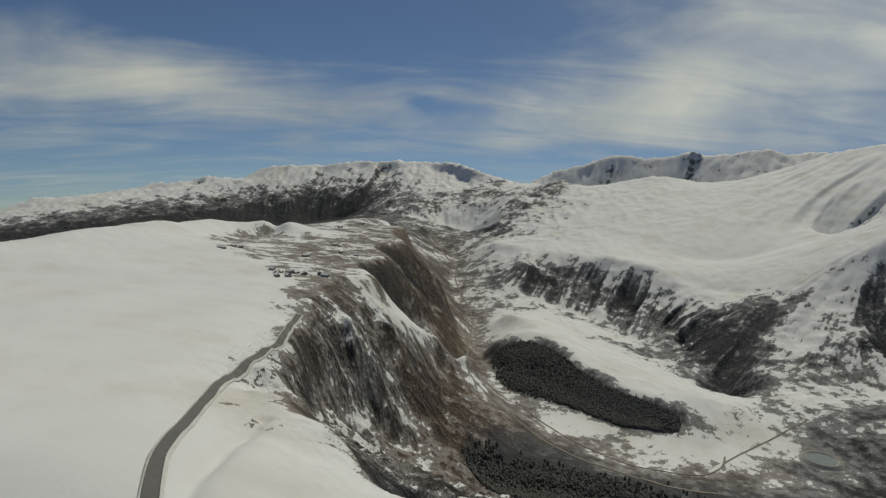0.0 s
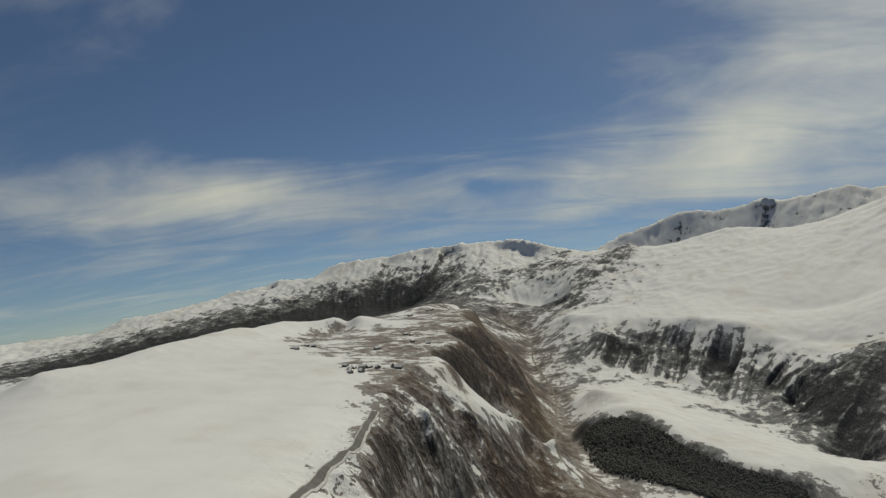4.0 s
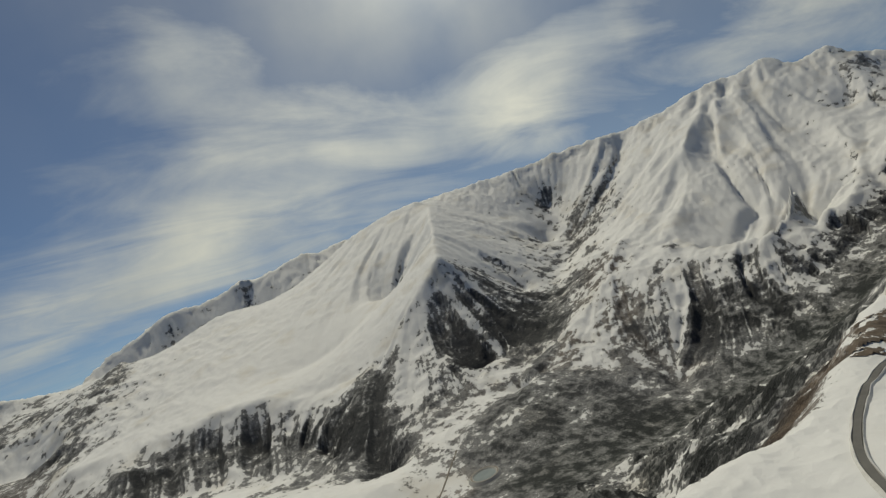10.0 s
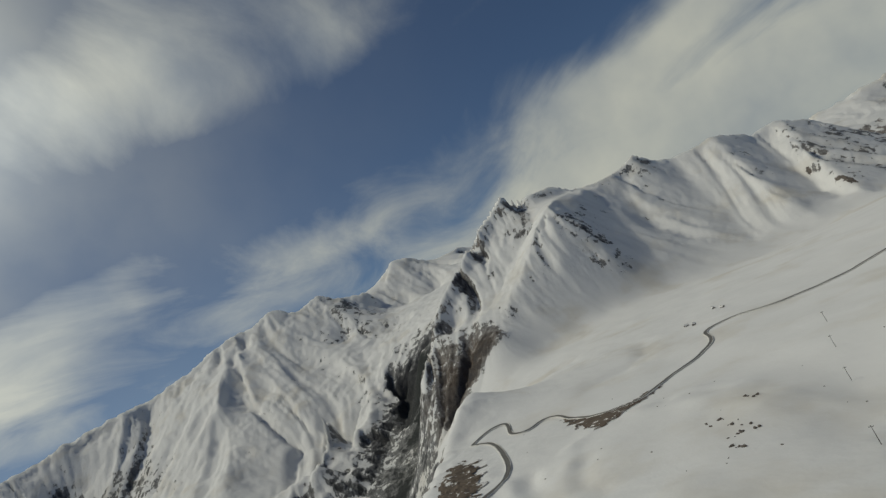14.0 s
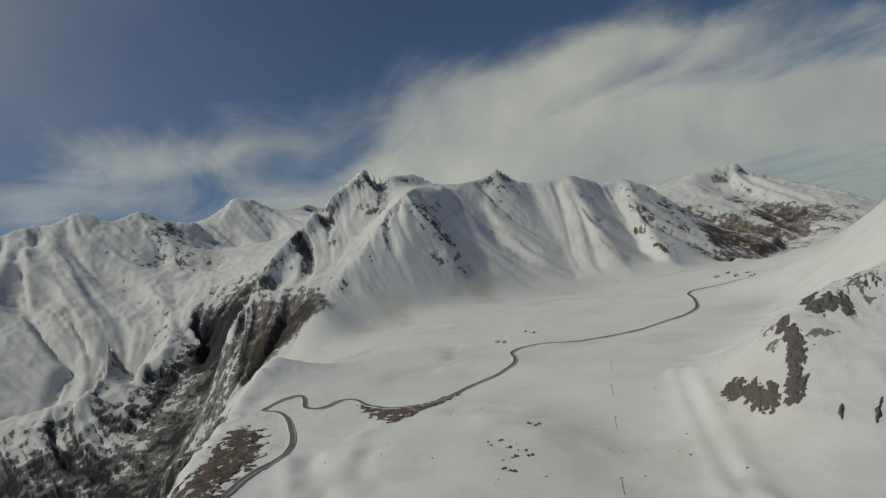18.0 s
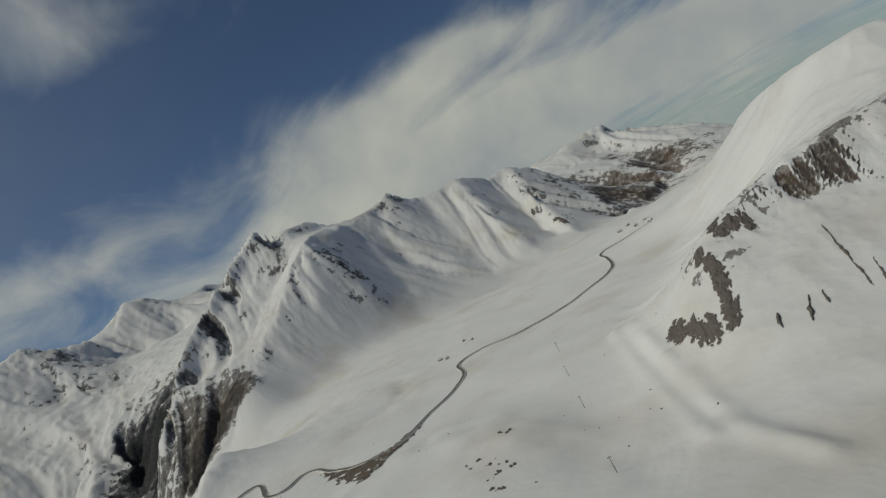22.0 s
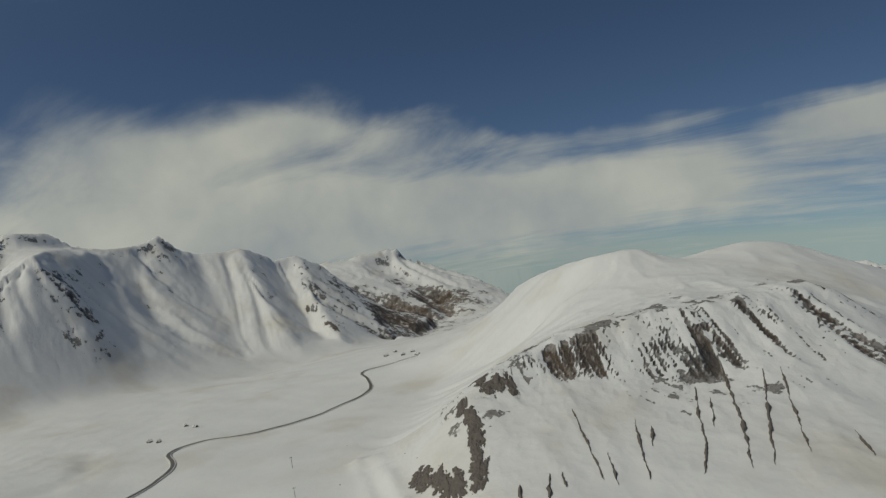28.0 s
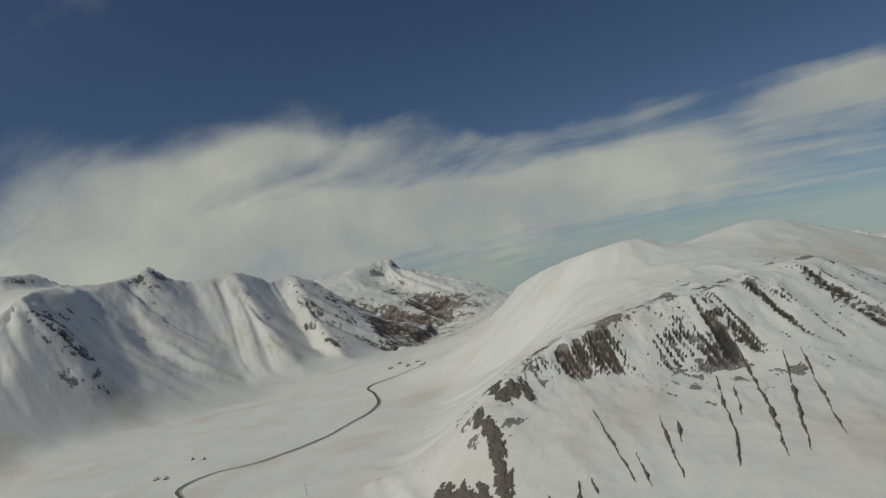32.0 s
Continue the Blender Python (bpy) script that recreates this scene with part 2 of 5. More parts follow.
_left = steps(_nt, noise_node(_nt, 15, 6, 0.68), 0.57, 0.61)
_nt.links.new(blend(_nt, _left, _soil, (0.74, 0.73, 0.7)), _bsdf.inputs["Base Color"])
_bsdf.inputs["Roughness"].default_value = 0.9
TIMBER = plain("weathered_timber", (0.05, 0.045, 0.04), (0.13, 0.12, 0.105), 1.5)
WALLS = plain("rendered_wall", (0.16, 0.145, 0.125), (0.36, 0.33, 0.29), 3)
ROOF_SNOW = plain("roof_snow", (0.62, 0.61, 0.59), (0.82, 0.81, 0.79), 2)
DARK_GLASS = plain("dark_window", (0.02, 0.022, 0.025), (0.05, 0.055, 0.06), 1, rough=0.15)
BARE_WOOD = plain("winter_woodland", (0.12, 0.122, 0.105), (0.2, 0.196, 0.17), 9)
STEEL = plain("galvanised_steel", (0.12, 0.12, 0.12), (0.25, 0.25, 0.25), 2, rough=0.55, metal=0.6)

# ---- the land: crest lines, break lines and valley floors of the plan ----
LINES = {
    'plateau': [(-126, 235, 142), (-278, 442, 108), (-433, 698, 92), (-518, 1101, 70)],
    'plateau_west': [(-184, 236, 140), (-384, 412, 118), (-615, 670, 102)],
    'plateau_crest': [(-717, 834, 119), (-719, 1022, 95), (-704, 1093, 98), (-689, 1332, 82), (-673, 1407, 80), (-652, 1483, 63), (-626, 1580, 64), (-554, 1660, 43), (-494, 1731, 52), (-427, 1800, 28)],
    'village': [(-524, 1406, 28), (-447, 2052, -22), (-335, 2376, -25), (-241, 2589, -57)],
    'rim': [(-123, 405, 95), (-160, 608, 72), (-185, 806, 58), (-180, 1045, 48), (-135, 1150, 32), (-190, 1289, 20), (-125, 1450, 10), (-185, 1610, 4), (-115, 1780, -6), (-180, 2010, -16), (-146, 2295, -30)],
    'cliff_foot': [(70, 827, -224), (25, 1000, -213), (23, 1300, -199), (-14, 1700, -179)],
    'river': [(694, 1068, -320), (544, 1075, -322), (343, 1165, -324), (188, 1353, -326), (144, 1648, -326), (125, 1964, -326), (47, 2332, -306), (61, 2886, -262), (-76, 3106, -200)],
    'brown_flat': [(42, 1351, -290), (79, 1762, -300), (-97, 2298, -145)],
    'far_slope': [(-221, 2691, -148), (-21, 3400, -184), (205, 3294, -220)],
    'gorge': [(818, 1148, -320), (830, 914, -310), (1032, 875, -346), (1198, 844, -367), (1535, 674, -340), (1898, 496, -237), (2167, 405, -134), (2317, 384, 30)],
    'side_valley': [(863, 1169, -310), (1091, 1248, -270), (1553, 1468, -243), (1994, 1721, -156)],
    'col': [(1994, 1721, -156), (2543, 1993, -41), (2830, 2276, 129)],
    'summit_spur': [(236, 2764, -158), (438, 2636, -159), (608, 2496, -150), (809, 2329, -142), (987, 2145, -201), (1153, 1997, -159), (1359, 1979, -37), (1609, 1973, 125)],
    'summit_ridge': [(1609, 1973, 125), (2020, 2411, 281), (2373, 2766, 379)],
    'summit_east': [(1609, 1973, 125), (1762, 1900, -11), (1908, 1821, -165)],
    'summit_crest': [(2318, 2803, 418), (2226, 3005, 395), (2065, 3241, 333), (1837, 3379, 216), (1560, 3519, 126), (1276, 3634, 152), (942, 3841, 49), (587, 4015, 34)],
    'snow_bowl': [(1452, 2399, -36), (1158, 2395, -133), (902, 2529, -129)],
    'spur_face': [(336, 2463, -199), (561, 2318, -228), (683, 2159, -262), (785, 2006, -288), (803, 1837, -326)],
    'summit_face': [(1223, 1643, -196), (1373, 1580, -253), (1588, 1651, -142)],
    'bench': [(230, 1908, -250), (395, 1644, -255), (526, 1393, -265), (661, 1341, -275)],
    'terrace': [(157, 1655, -262), (275, 1692, -238), (354, 1578, -240), (397, 1426, -248), (479, 1317, -258), (575, 1269, -272)],
    'forest': [(180, 1613, -285), (291, 1563, -268), (385, 1365, -275), (474, 1292, -282), (574, 1259, -292)],
    'forest_low': [(196, 1515, -312), (312, 1400, -310), (412, 1293, -312), (525, 1243, -314)],
    'snow_flat': [(234, 1341, -320), (416, 1213, -319), (597, 1171, -318), (709, 1227, -315)],
    'far_left': [(-2889, 3185, -321), (-2628, 3466, -245), (-2520, 3607, -167), (-2373, 3705, -157), (-2209, 3921, -140), (-1968, 4047, -86), (-1806, 4121, -66), (-1671, 4178, -14), (-1496, 4244, -39), (-1312, 4304, 49), (-966, 4395, 81), (-477, 4475, 136), (-139, 4498, 134), (113, 4399, 143), (441, 4277, 46)],
    'far_left_foot': [(-2154, 2500, -280), (-1957, 2780, -278), (-1608, 3109, -229), (-1109, 3425, -251), (-601, 3752, -224)],
    'valley_spur': [(440, 4277, 54), (39, 3900, -45), (-227, 3493, -115)],
    'valley_spur_two': [(755, 3826, 94), (369, 3481, -39), (272, 2988, -167)],
    'far_right': [(627, 4456, 53), (864, 4416, 144), (1093, 4365, 225), (1279, 4314, 265), (1392, 4279, 245), (1568, 4218, 265), (1692, 4170, 316), (1834, 4109, 287), (2072, 3994, 352), (2219, 3915, 326), (2427, 3789, 351)],
    'mount_two': [(2423, 3140, 399), (2624, 2831, 408), (2788, 2662, 406), (2944, 2480, 403), (3103, 2180, 428), (3201, 1926, 406), (3335, 1669, 441), (3436, 1431, 501), (3483, 1302, 479), (3531, 1153, 533), (3557, 1063, 437), (3598, 896, 473), (3669, 797, 386), (3749, 619, 332)],
    'mount_two_mid': [(3433, 1438, 486), (2946, 1311, 243), (2567, 1180, 56)],
    'mount_two_crag': [(3619, 794, 406), (3225, 723, 221), (3055, 530, 65)],
    'mount_two_break': [(2113, 1409, -69), (2053, 1104, -119), (1998, 852, -124), (2316, 669, -101), (2825, 686, 53)],
    'mount_two_rib': [(2107, 1418, -36), (1675, 1343, -173), (1214, 1342, -329)],
    'mount_two_spur': [(2375, 831, 31), (1974, 829, -114)],
    'dark_face': [(1690, 1044, -227), (1691, 813, -259), (1965, 629, -231), (2445, 541, -119)],
    'cone': [(4277, 746, 295), (4247, 594, 378), (4208, 483, 441), (4214, 414, 440), (4219, 335, 407), (4274, 238, 313), (4376, 94, 290), (4425, -27, 302)],
    'rock_peak': [(2308, -198, 392), (2340, -257, 328), (2368, -329, 326), (2370, -423, 315), (2364, -530, 246), (2402, -684, 242), (2434, -775, 269), (2452, -841, 205), (2440, -974, 158), (2430, -1089, 167), (2446, -1232, 99), (2451, -1364, 88), (2460, -1481, 33)],
    'rock_spur': [(2308, -197, 388), (2268, -101, 338), (2204, -2, 289), (2136, 73, 237), (2055, 157, 190), (1972, 221, 143), (1898, 274, 100), (1811, 327, 45), (1737, 352, -11), (1657, 350, -64), (1569, 324, -110)],
    'rock_flank': [(1666, 82, 45), (1666, 146, 7), (1642, 218, -38), (1594, 296, -88)],
    'rock_spur_two': [(2012, -277, 257), (1964, -198, 209), (1913, -130, 153), (1859, -66, 109), (1814, -2, 78), (1756, 58, 41)],
    'rock_rib': [(2416, -1074, 167), (2190, -1010, 37), (1981, -957, -78), (1802, -929, -151)],
    'snow_foot': [(1585, 39, -81), (1680, -202, -89), (1732, -480, -139), (1720, -765, -188), (1768, -1041, -195), (1836, -1242, -244)],
    'big_peak': [(3216, -1970, -51), (3173, -2122, -48), (3096, -2310, -35), (3033, -2466, -22), (2916, -2553, -125), (2791, -2627, -196), (2620, -2682, -247), (2422, -2724, -311)],
    'big_foot': [(2656, -1728, -160), (2435, -1776, -267), (2400, -1976, -295), (2443, -2225, -306), (2384, -2491, -310)],
    'shelf_near': [(331, 162, 95), (282, 60, 100), (253, -16, 98)],
    'shelf_mid': [(555, 164, 52), (585, 73, 46), (530, 3, 52), (496, -120, 36)],
    'shelf_far': [(912, 216, 18), (827, 50, 8), (789, -57, 0), (932, -191, -22), (951, -377, -40), (1055, -614, -60), (1290, -906, -90)],
    'hollow': [(557, -224, 10), (373, -142, 30)],
    'right_crest': [(1029, -1095, 26), (754, -864, 116), (619, -773, 155), (577, -774, 161), (530, -821, 165), (498, -890, 130), (456, -938, 146), (384, -1013, 147), (318, -1099, 105), (252, -1160, 70), (176, -1217, 26)],
    'right_band': [(480, -328, 98), (476, -371, 104), (454, -451, 122), (391, -533, 128), (360, -568, 134), (318, -626, 130), (271, -731, 133), (219, -740, 101)],
    'right_band_low': [(417, -379, 88), (368, -433, 83), (311, -480, 74), (264, -558, 84), (195, -572, 58)],
    'right_rib': [(393, -231, 63), (427, -281, 80), (480, -328, 98)],
    'right_foot': [(350, -229, 68), (306, -261, 62), (214, -312, 53), (159, -335, 54)],
    'right_flank': [(1008, -1112, 11), (999, -924, -35), (1036, -820, -55)],
    'right_shoulder': [(839, -640, -48), (705, -649, 7), (655, -689, 44), (580, -679, 127)],
    'right_gully': [(563, -226, 29), (660, -368, -9), (786, -531, -39), (884, -672, -59)],
    'lobe': [(-94, 265, 128), (-97, 332, 112)],
    'shelf_edge': [(-110, 404, 96), (-82, 420, 90), (-61, 365, 92), (-44, 315, 96), (60, 296, 98), (140, 302, 98), (200, 322, 100), (223, 308, 98), (231, 281, 98), (258, 270, 94), (294, 275, 92), (323, 254, 88), (365, 239, 82), (458, 242, 76), (567, 255, 72), (694, 258, 60), (876, 250, 38), (1031, 194, 62), (1137, 189, 5)],
    'cliff_under': [(-48, 470, -20), (-10, 410, -10), (76, 395, 6), (200, 402, 20), (281, 356, 18), (353, 329, 8), (458, 317, -4), (567, 330, -8), (694, 333, -20), (886, 322, -42)],
    'cliff_low': [(8, 530, -120), (156, 545, -129), (230, 547, -128), (381, 486, -130), (475, 459, -133)],
    'behind': [(1988, -2674, -450), (1485, -2953, -450), (829, -3166, -450), (27, -3236, -450), (-985, -3039, -450)],
    'behind_far': [(2547, -3503, -600), (1891, -3867, -600), (1037, -4145, -600), (-7, -4236, -600), (-1327, -3979, -600)],
    'far_east': [(906, -4218, -429), (829, -4252, -414), (740, -4286, -419), (642, -4300, -488), (568, -4329, -472), (484, -4337, -497), (377, -4356, -490), (187, -4364, -527)],
    'pass_notch': [(1874, -1357, -271), (1930, -1525, -305), (2100, -1786, -349), (2316, -2140, -381)],
    'buttress': [(-180, 846, 52), (-129, 862, 25), (-94, 864, -25), (-67, 875, -85), (-47, 894, -125)],
    'buttress_two': [(-178, 1035, 40), (-118, 1021, -10), (-55, 1034, -80), (-32, 1047, -150)],
    'crag_foot': [(-149, 490, 62), (-144, 570, 20), (-136, 710, -50), (-97, 809, -95), (-48, 909, -135)],
    'turf_slope': [(-94, 737, -110), (-37, 827, -165), (35, 943, -215)],
    'turf_terrace': [(-2, 1205, -190), (24, 1207, -215), (89, 1211, -265)],
    'snow_ramp': [(-140, 1002, 28), (-87, 1140, -40), (-19, 1258, -120), (72, 1413, -200)],
    'basin': [(765, 1150, -320), (800, 1150, -320), (835, 1120, -320)],
    'rock_rib_two': [(2012, -277, 257), (1943, -312, 172), (1879, -326, 88), (1814, -338, 12)],
    'rock_rib_three': [(2434, -774, 262), (2307, -651, 163), (2135, -599, 47), (1949, -587, -43)],
    'rim_back': [(-205, 430, 106), (-230, 608, 84), (-258, 806, 70), (-262, 940, 64)],
    'rock_inner': [(2244, -136, 304), (2173, -27, 227), (2076, 78, 169), (1985, 163, 113), (1903, 208, 45)],
    'flank_snow': [(1626, 55, 24), (1586, 139, -34), (1542, 205, -69), (1492, 303, -102)],
    'pyramid_link': [(2012, -277, 257), (2173, -384, 263), (2325, -521, 249)],
    'pyramid_rib': [(2012, -277, 257), (1919, -226, 166), (1826, -177, 74)],
    'pyramid_gully': [(2164, -213, 260), (2090, -165, 196), (2000, -62, 138), (1895, 33, 87), (1796, 138, 55)],
    'gully_two': [(2327, -514, 225), (2132, -507, 114), (1960, -490, 8), (1821, -465, -84)],
    'gully_three': [(2447, -908, 156), (2232, -851, 28), (2029, -815, -88), (1853, -767, -163)],
    'gully_four': [(2466, -1238, 75), (2230, -1187, -52), (2029, -1134, -148), (1866, -1074, -193)],
    'rock_rib_five': [(2426, -1348, 82), (2174, -1223, -36), (1942, -1141, -133), (1772, -1108, -181)],
    'rock_rib_six': [(2460, -1481, 33), (2204, -1466, -119), (1988, -1422, -207), (1820, -1391, -254)],
    'pass_slope': [(2103, -1550, -259), (2114, -1694, -284), (2190, -1910, -303)],
    'cone_rib': [(4210, 466, 441), (3949, 557, 303), (3689, 622, 189)],
    'cone_rib_two': [(4215, 407, 438), (3962, 435, 273), (3658, 460, 123)],
    'cone_rib_three': [(4220, 326, 401), (3972, 284, 236), (3722, 280, 99)],
    'mount_fan': [(3202, 1352, 401), (3009, 1375, 313), (2694, 1345, 207)],
    'mount_fan_two': [(3202, 1352, 401), (2992, 1286, 270), (2752, 1212, 152)],
    'mount_fan_three': [(3202, 1352, 401), (3060, 1249, 284), (2833, 1141, 153)],
    'lobe_fan': [(2484, 929, -37), (2290, 938, -122), (2086, 938, -190)],
    'lobe_fan_two': [(2484, 929, -37), (2339, 889, -123), (2117, 858, -208)],
    'lobe_fan_three': [(2484, 929, -37), (2407, 844, -127), (2274, 764, -213)],
    'lobe_arc': [(2484, 929, -37), (2363, 1029, -71), (2193, 1071, -119), (2032, 1061, -163)],
    'lobe_hollow': [(2418, 997, -96), (2238, 1016, -156), (2062, 995, -189)],
    'mount_diag': [(2822, 1172, 160), (2469, 1237, 42), (2116, 1269, -82), (1841, 1242, -127)],
    'mount_crag': [(3396, 812, 338), (3248, 788, 209), (3146, 787, 129)],
    'crag_right': [(3396, 812, 338), (3469, 695, 265), (3492, 547, 113)],
    'snow_apron': [(1650, 40, -32), (1700, -90, -42), (1745, -241, -66), (1800, -538, -122), (1825, -846, -172), (1865, -1090, -183)],
    'dark_rib': [(2064, 1192, -78), (1738, 1100, -188), (1514, 1008, -311), (1376, 927, -365)],
    'foot_spur': [(1115, 1995, -164), (943, 1840, -229), (840, 1669, -302), (791, 1524, -367)],
    'foot_spur_two': [(1469, 1423, -271), (1243, 1440, -274), (1032, 1423, -289), (895, 1400, -286)],
    'right_slope': [(173, -746, 64), (128, -761, 30), (78, -780, -6)],
    'right_slope_low': [(143, -561, 42), (92, -560, 23)],
    'near_wood': [(85, 977, -300), (167, 999, -300), (251, 986, -300), (328, 964, -300), (430, 930, -302), (540, 890, -300)],
    'snow_fan': [(269, 2297, -272), (485, 2125, -301), (646, 1931, -327), (721, 1707, -341)],
    'summit_right': [(2346, 2769, 393), (2413, 2585, 286), (2474, 2380, 166), (2539, 2231, 88), (2510, 2110, -108)],
    'summit_fan': [(2269, 2716, 365), (1935, 2576, 165), (1616, 2463, -30)],
    'village_flat': [(-330, 1130, 50), (-310, 1400, 24), (-290, 1750, 4), (-280, 2050, -12)],
    'near_wood_edge': [(88, 906, -286), (158, 896, -283), (243, 887, -275)],
    'big_back': [(3582, -2215, -471), (3533, -2385, -468), (3447, -2596, -455), (3377, -2770, -442), (3246, -2868, -545), (3106, -2951, -616), (2914, -3012, -667), (2692, -3059, -731)],
    'far_left_back': [(-2635, 3766, -357), (-2481, 3868, -347), (-2310, 4094, -330), (-2058, 4226, -276), (-1889, 4303, -256), (-1748, 4363, -204), (-1565, 4432, -229), (-1373, 4494, -141), (-1011, 4589, -109), (-500, 4673, -54), (-147, 4697, -56), (117, 4594, -47), (459, 4466, -144)],
    'far_right_back': [(654, 4653, -137), (901, 4611, -46), (1141, 4558, 35), (1335, 4505, 75), (1453, 4468, 55), (1637, 4404, 75), (1767, 4354, 126), (1915, 4291, 97), (2164, 4170, 162), (2317, 4088, 136), (2535, 3956, 161)],
    'rock_back': [(2632, -377, 176), (2634, -482, 165), (2627, -602, 96), (2670, -774, 92), (2706, -876, 119), (2726, -950, 55), (2712, -1099, 8), (2701, -1228, 17), (2719, -1388, -51), (2725, -1536, -62), (2735, -1667, -117)],
    'mount_back': [(2603, 3386, 269), (2820, 3052, 278), (2997, 2869, 276), (3166, 2673, 273), (3338, 2349, 298), (3443, 2074, 276), (3588, 1797, 311), (3697, 1540, 371), (3748, 1401, 349), (3800, 1240, 403), (3828, 1142, 307)],
    'summit_back': [(2180, 3420, 170), (1900, 3690, 90), (1600, 3850, -20), (1300, 3970, -40), (1000, 4110, -60), (740, 4230, -70)],
    'turf_rib': [(-125, 1450, 10), (-70, 1500, -70), (0, 1560, -160)],
    'turf_rib_two': [(-115, 1780, -6), (-50, 1810, -80), (20, 1850, -165)],
    'turf_gully': [(-190, 1289, 16), (-120, 1345, -85), (-40, 1400, -180)],
    'turf_gully_two': [(-185, 1610, 0), (-110, 1660, -100), (-20, 1700, -195)],
    'gorge_rib': [(500, 440, -115), (640, 620, -190), (790, 840, -290)],
    'gorge_gully': [(600, 470, -168), (720, 620, -250), (850, 800, -325)],
    'gorge_rib_two': [(700, 440, -95), (810, 590, -190), (950, 800, -305)],
    'gorge_gully_two': [(800, 450, -155), (920, 580, -250), (1080, 790, -340)],
    'gorge_rib_three': [(900, 410, -90), (1020, 540, -180), (1200, 760, -320)],
    'gorge_gully_three': [(1010, 430, -165), (1130, 540, -255), (1330, 690, -345)],
    'gorge_rib_four': [(1120, 400, -90), (1230, 480, -170), (1420, 640, -315)],
    'gorge_gully_four': [(1260, 410, -165), (1380, 470, -235), (1540, 570, -300)],
}

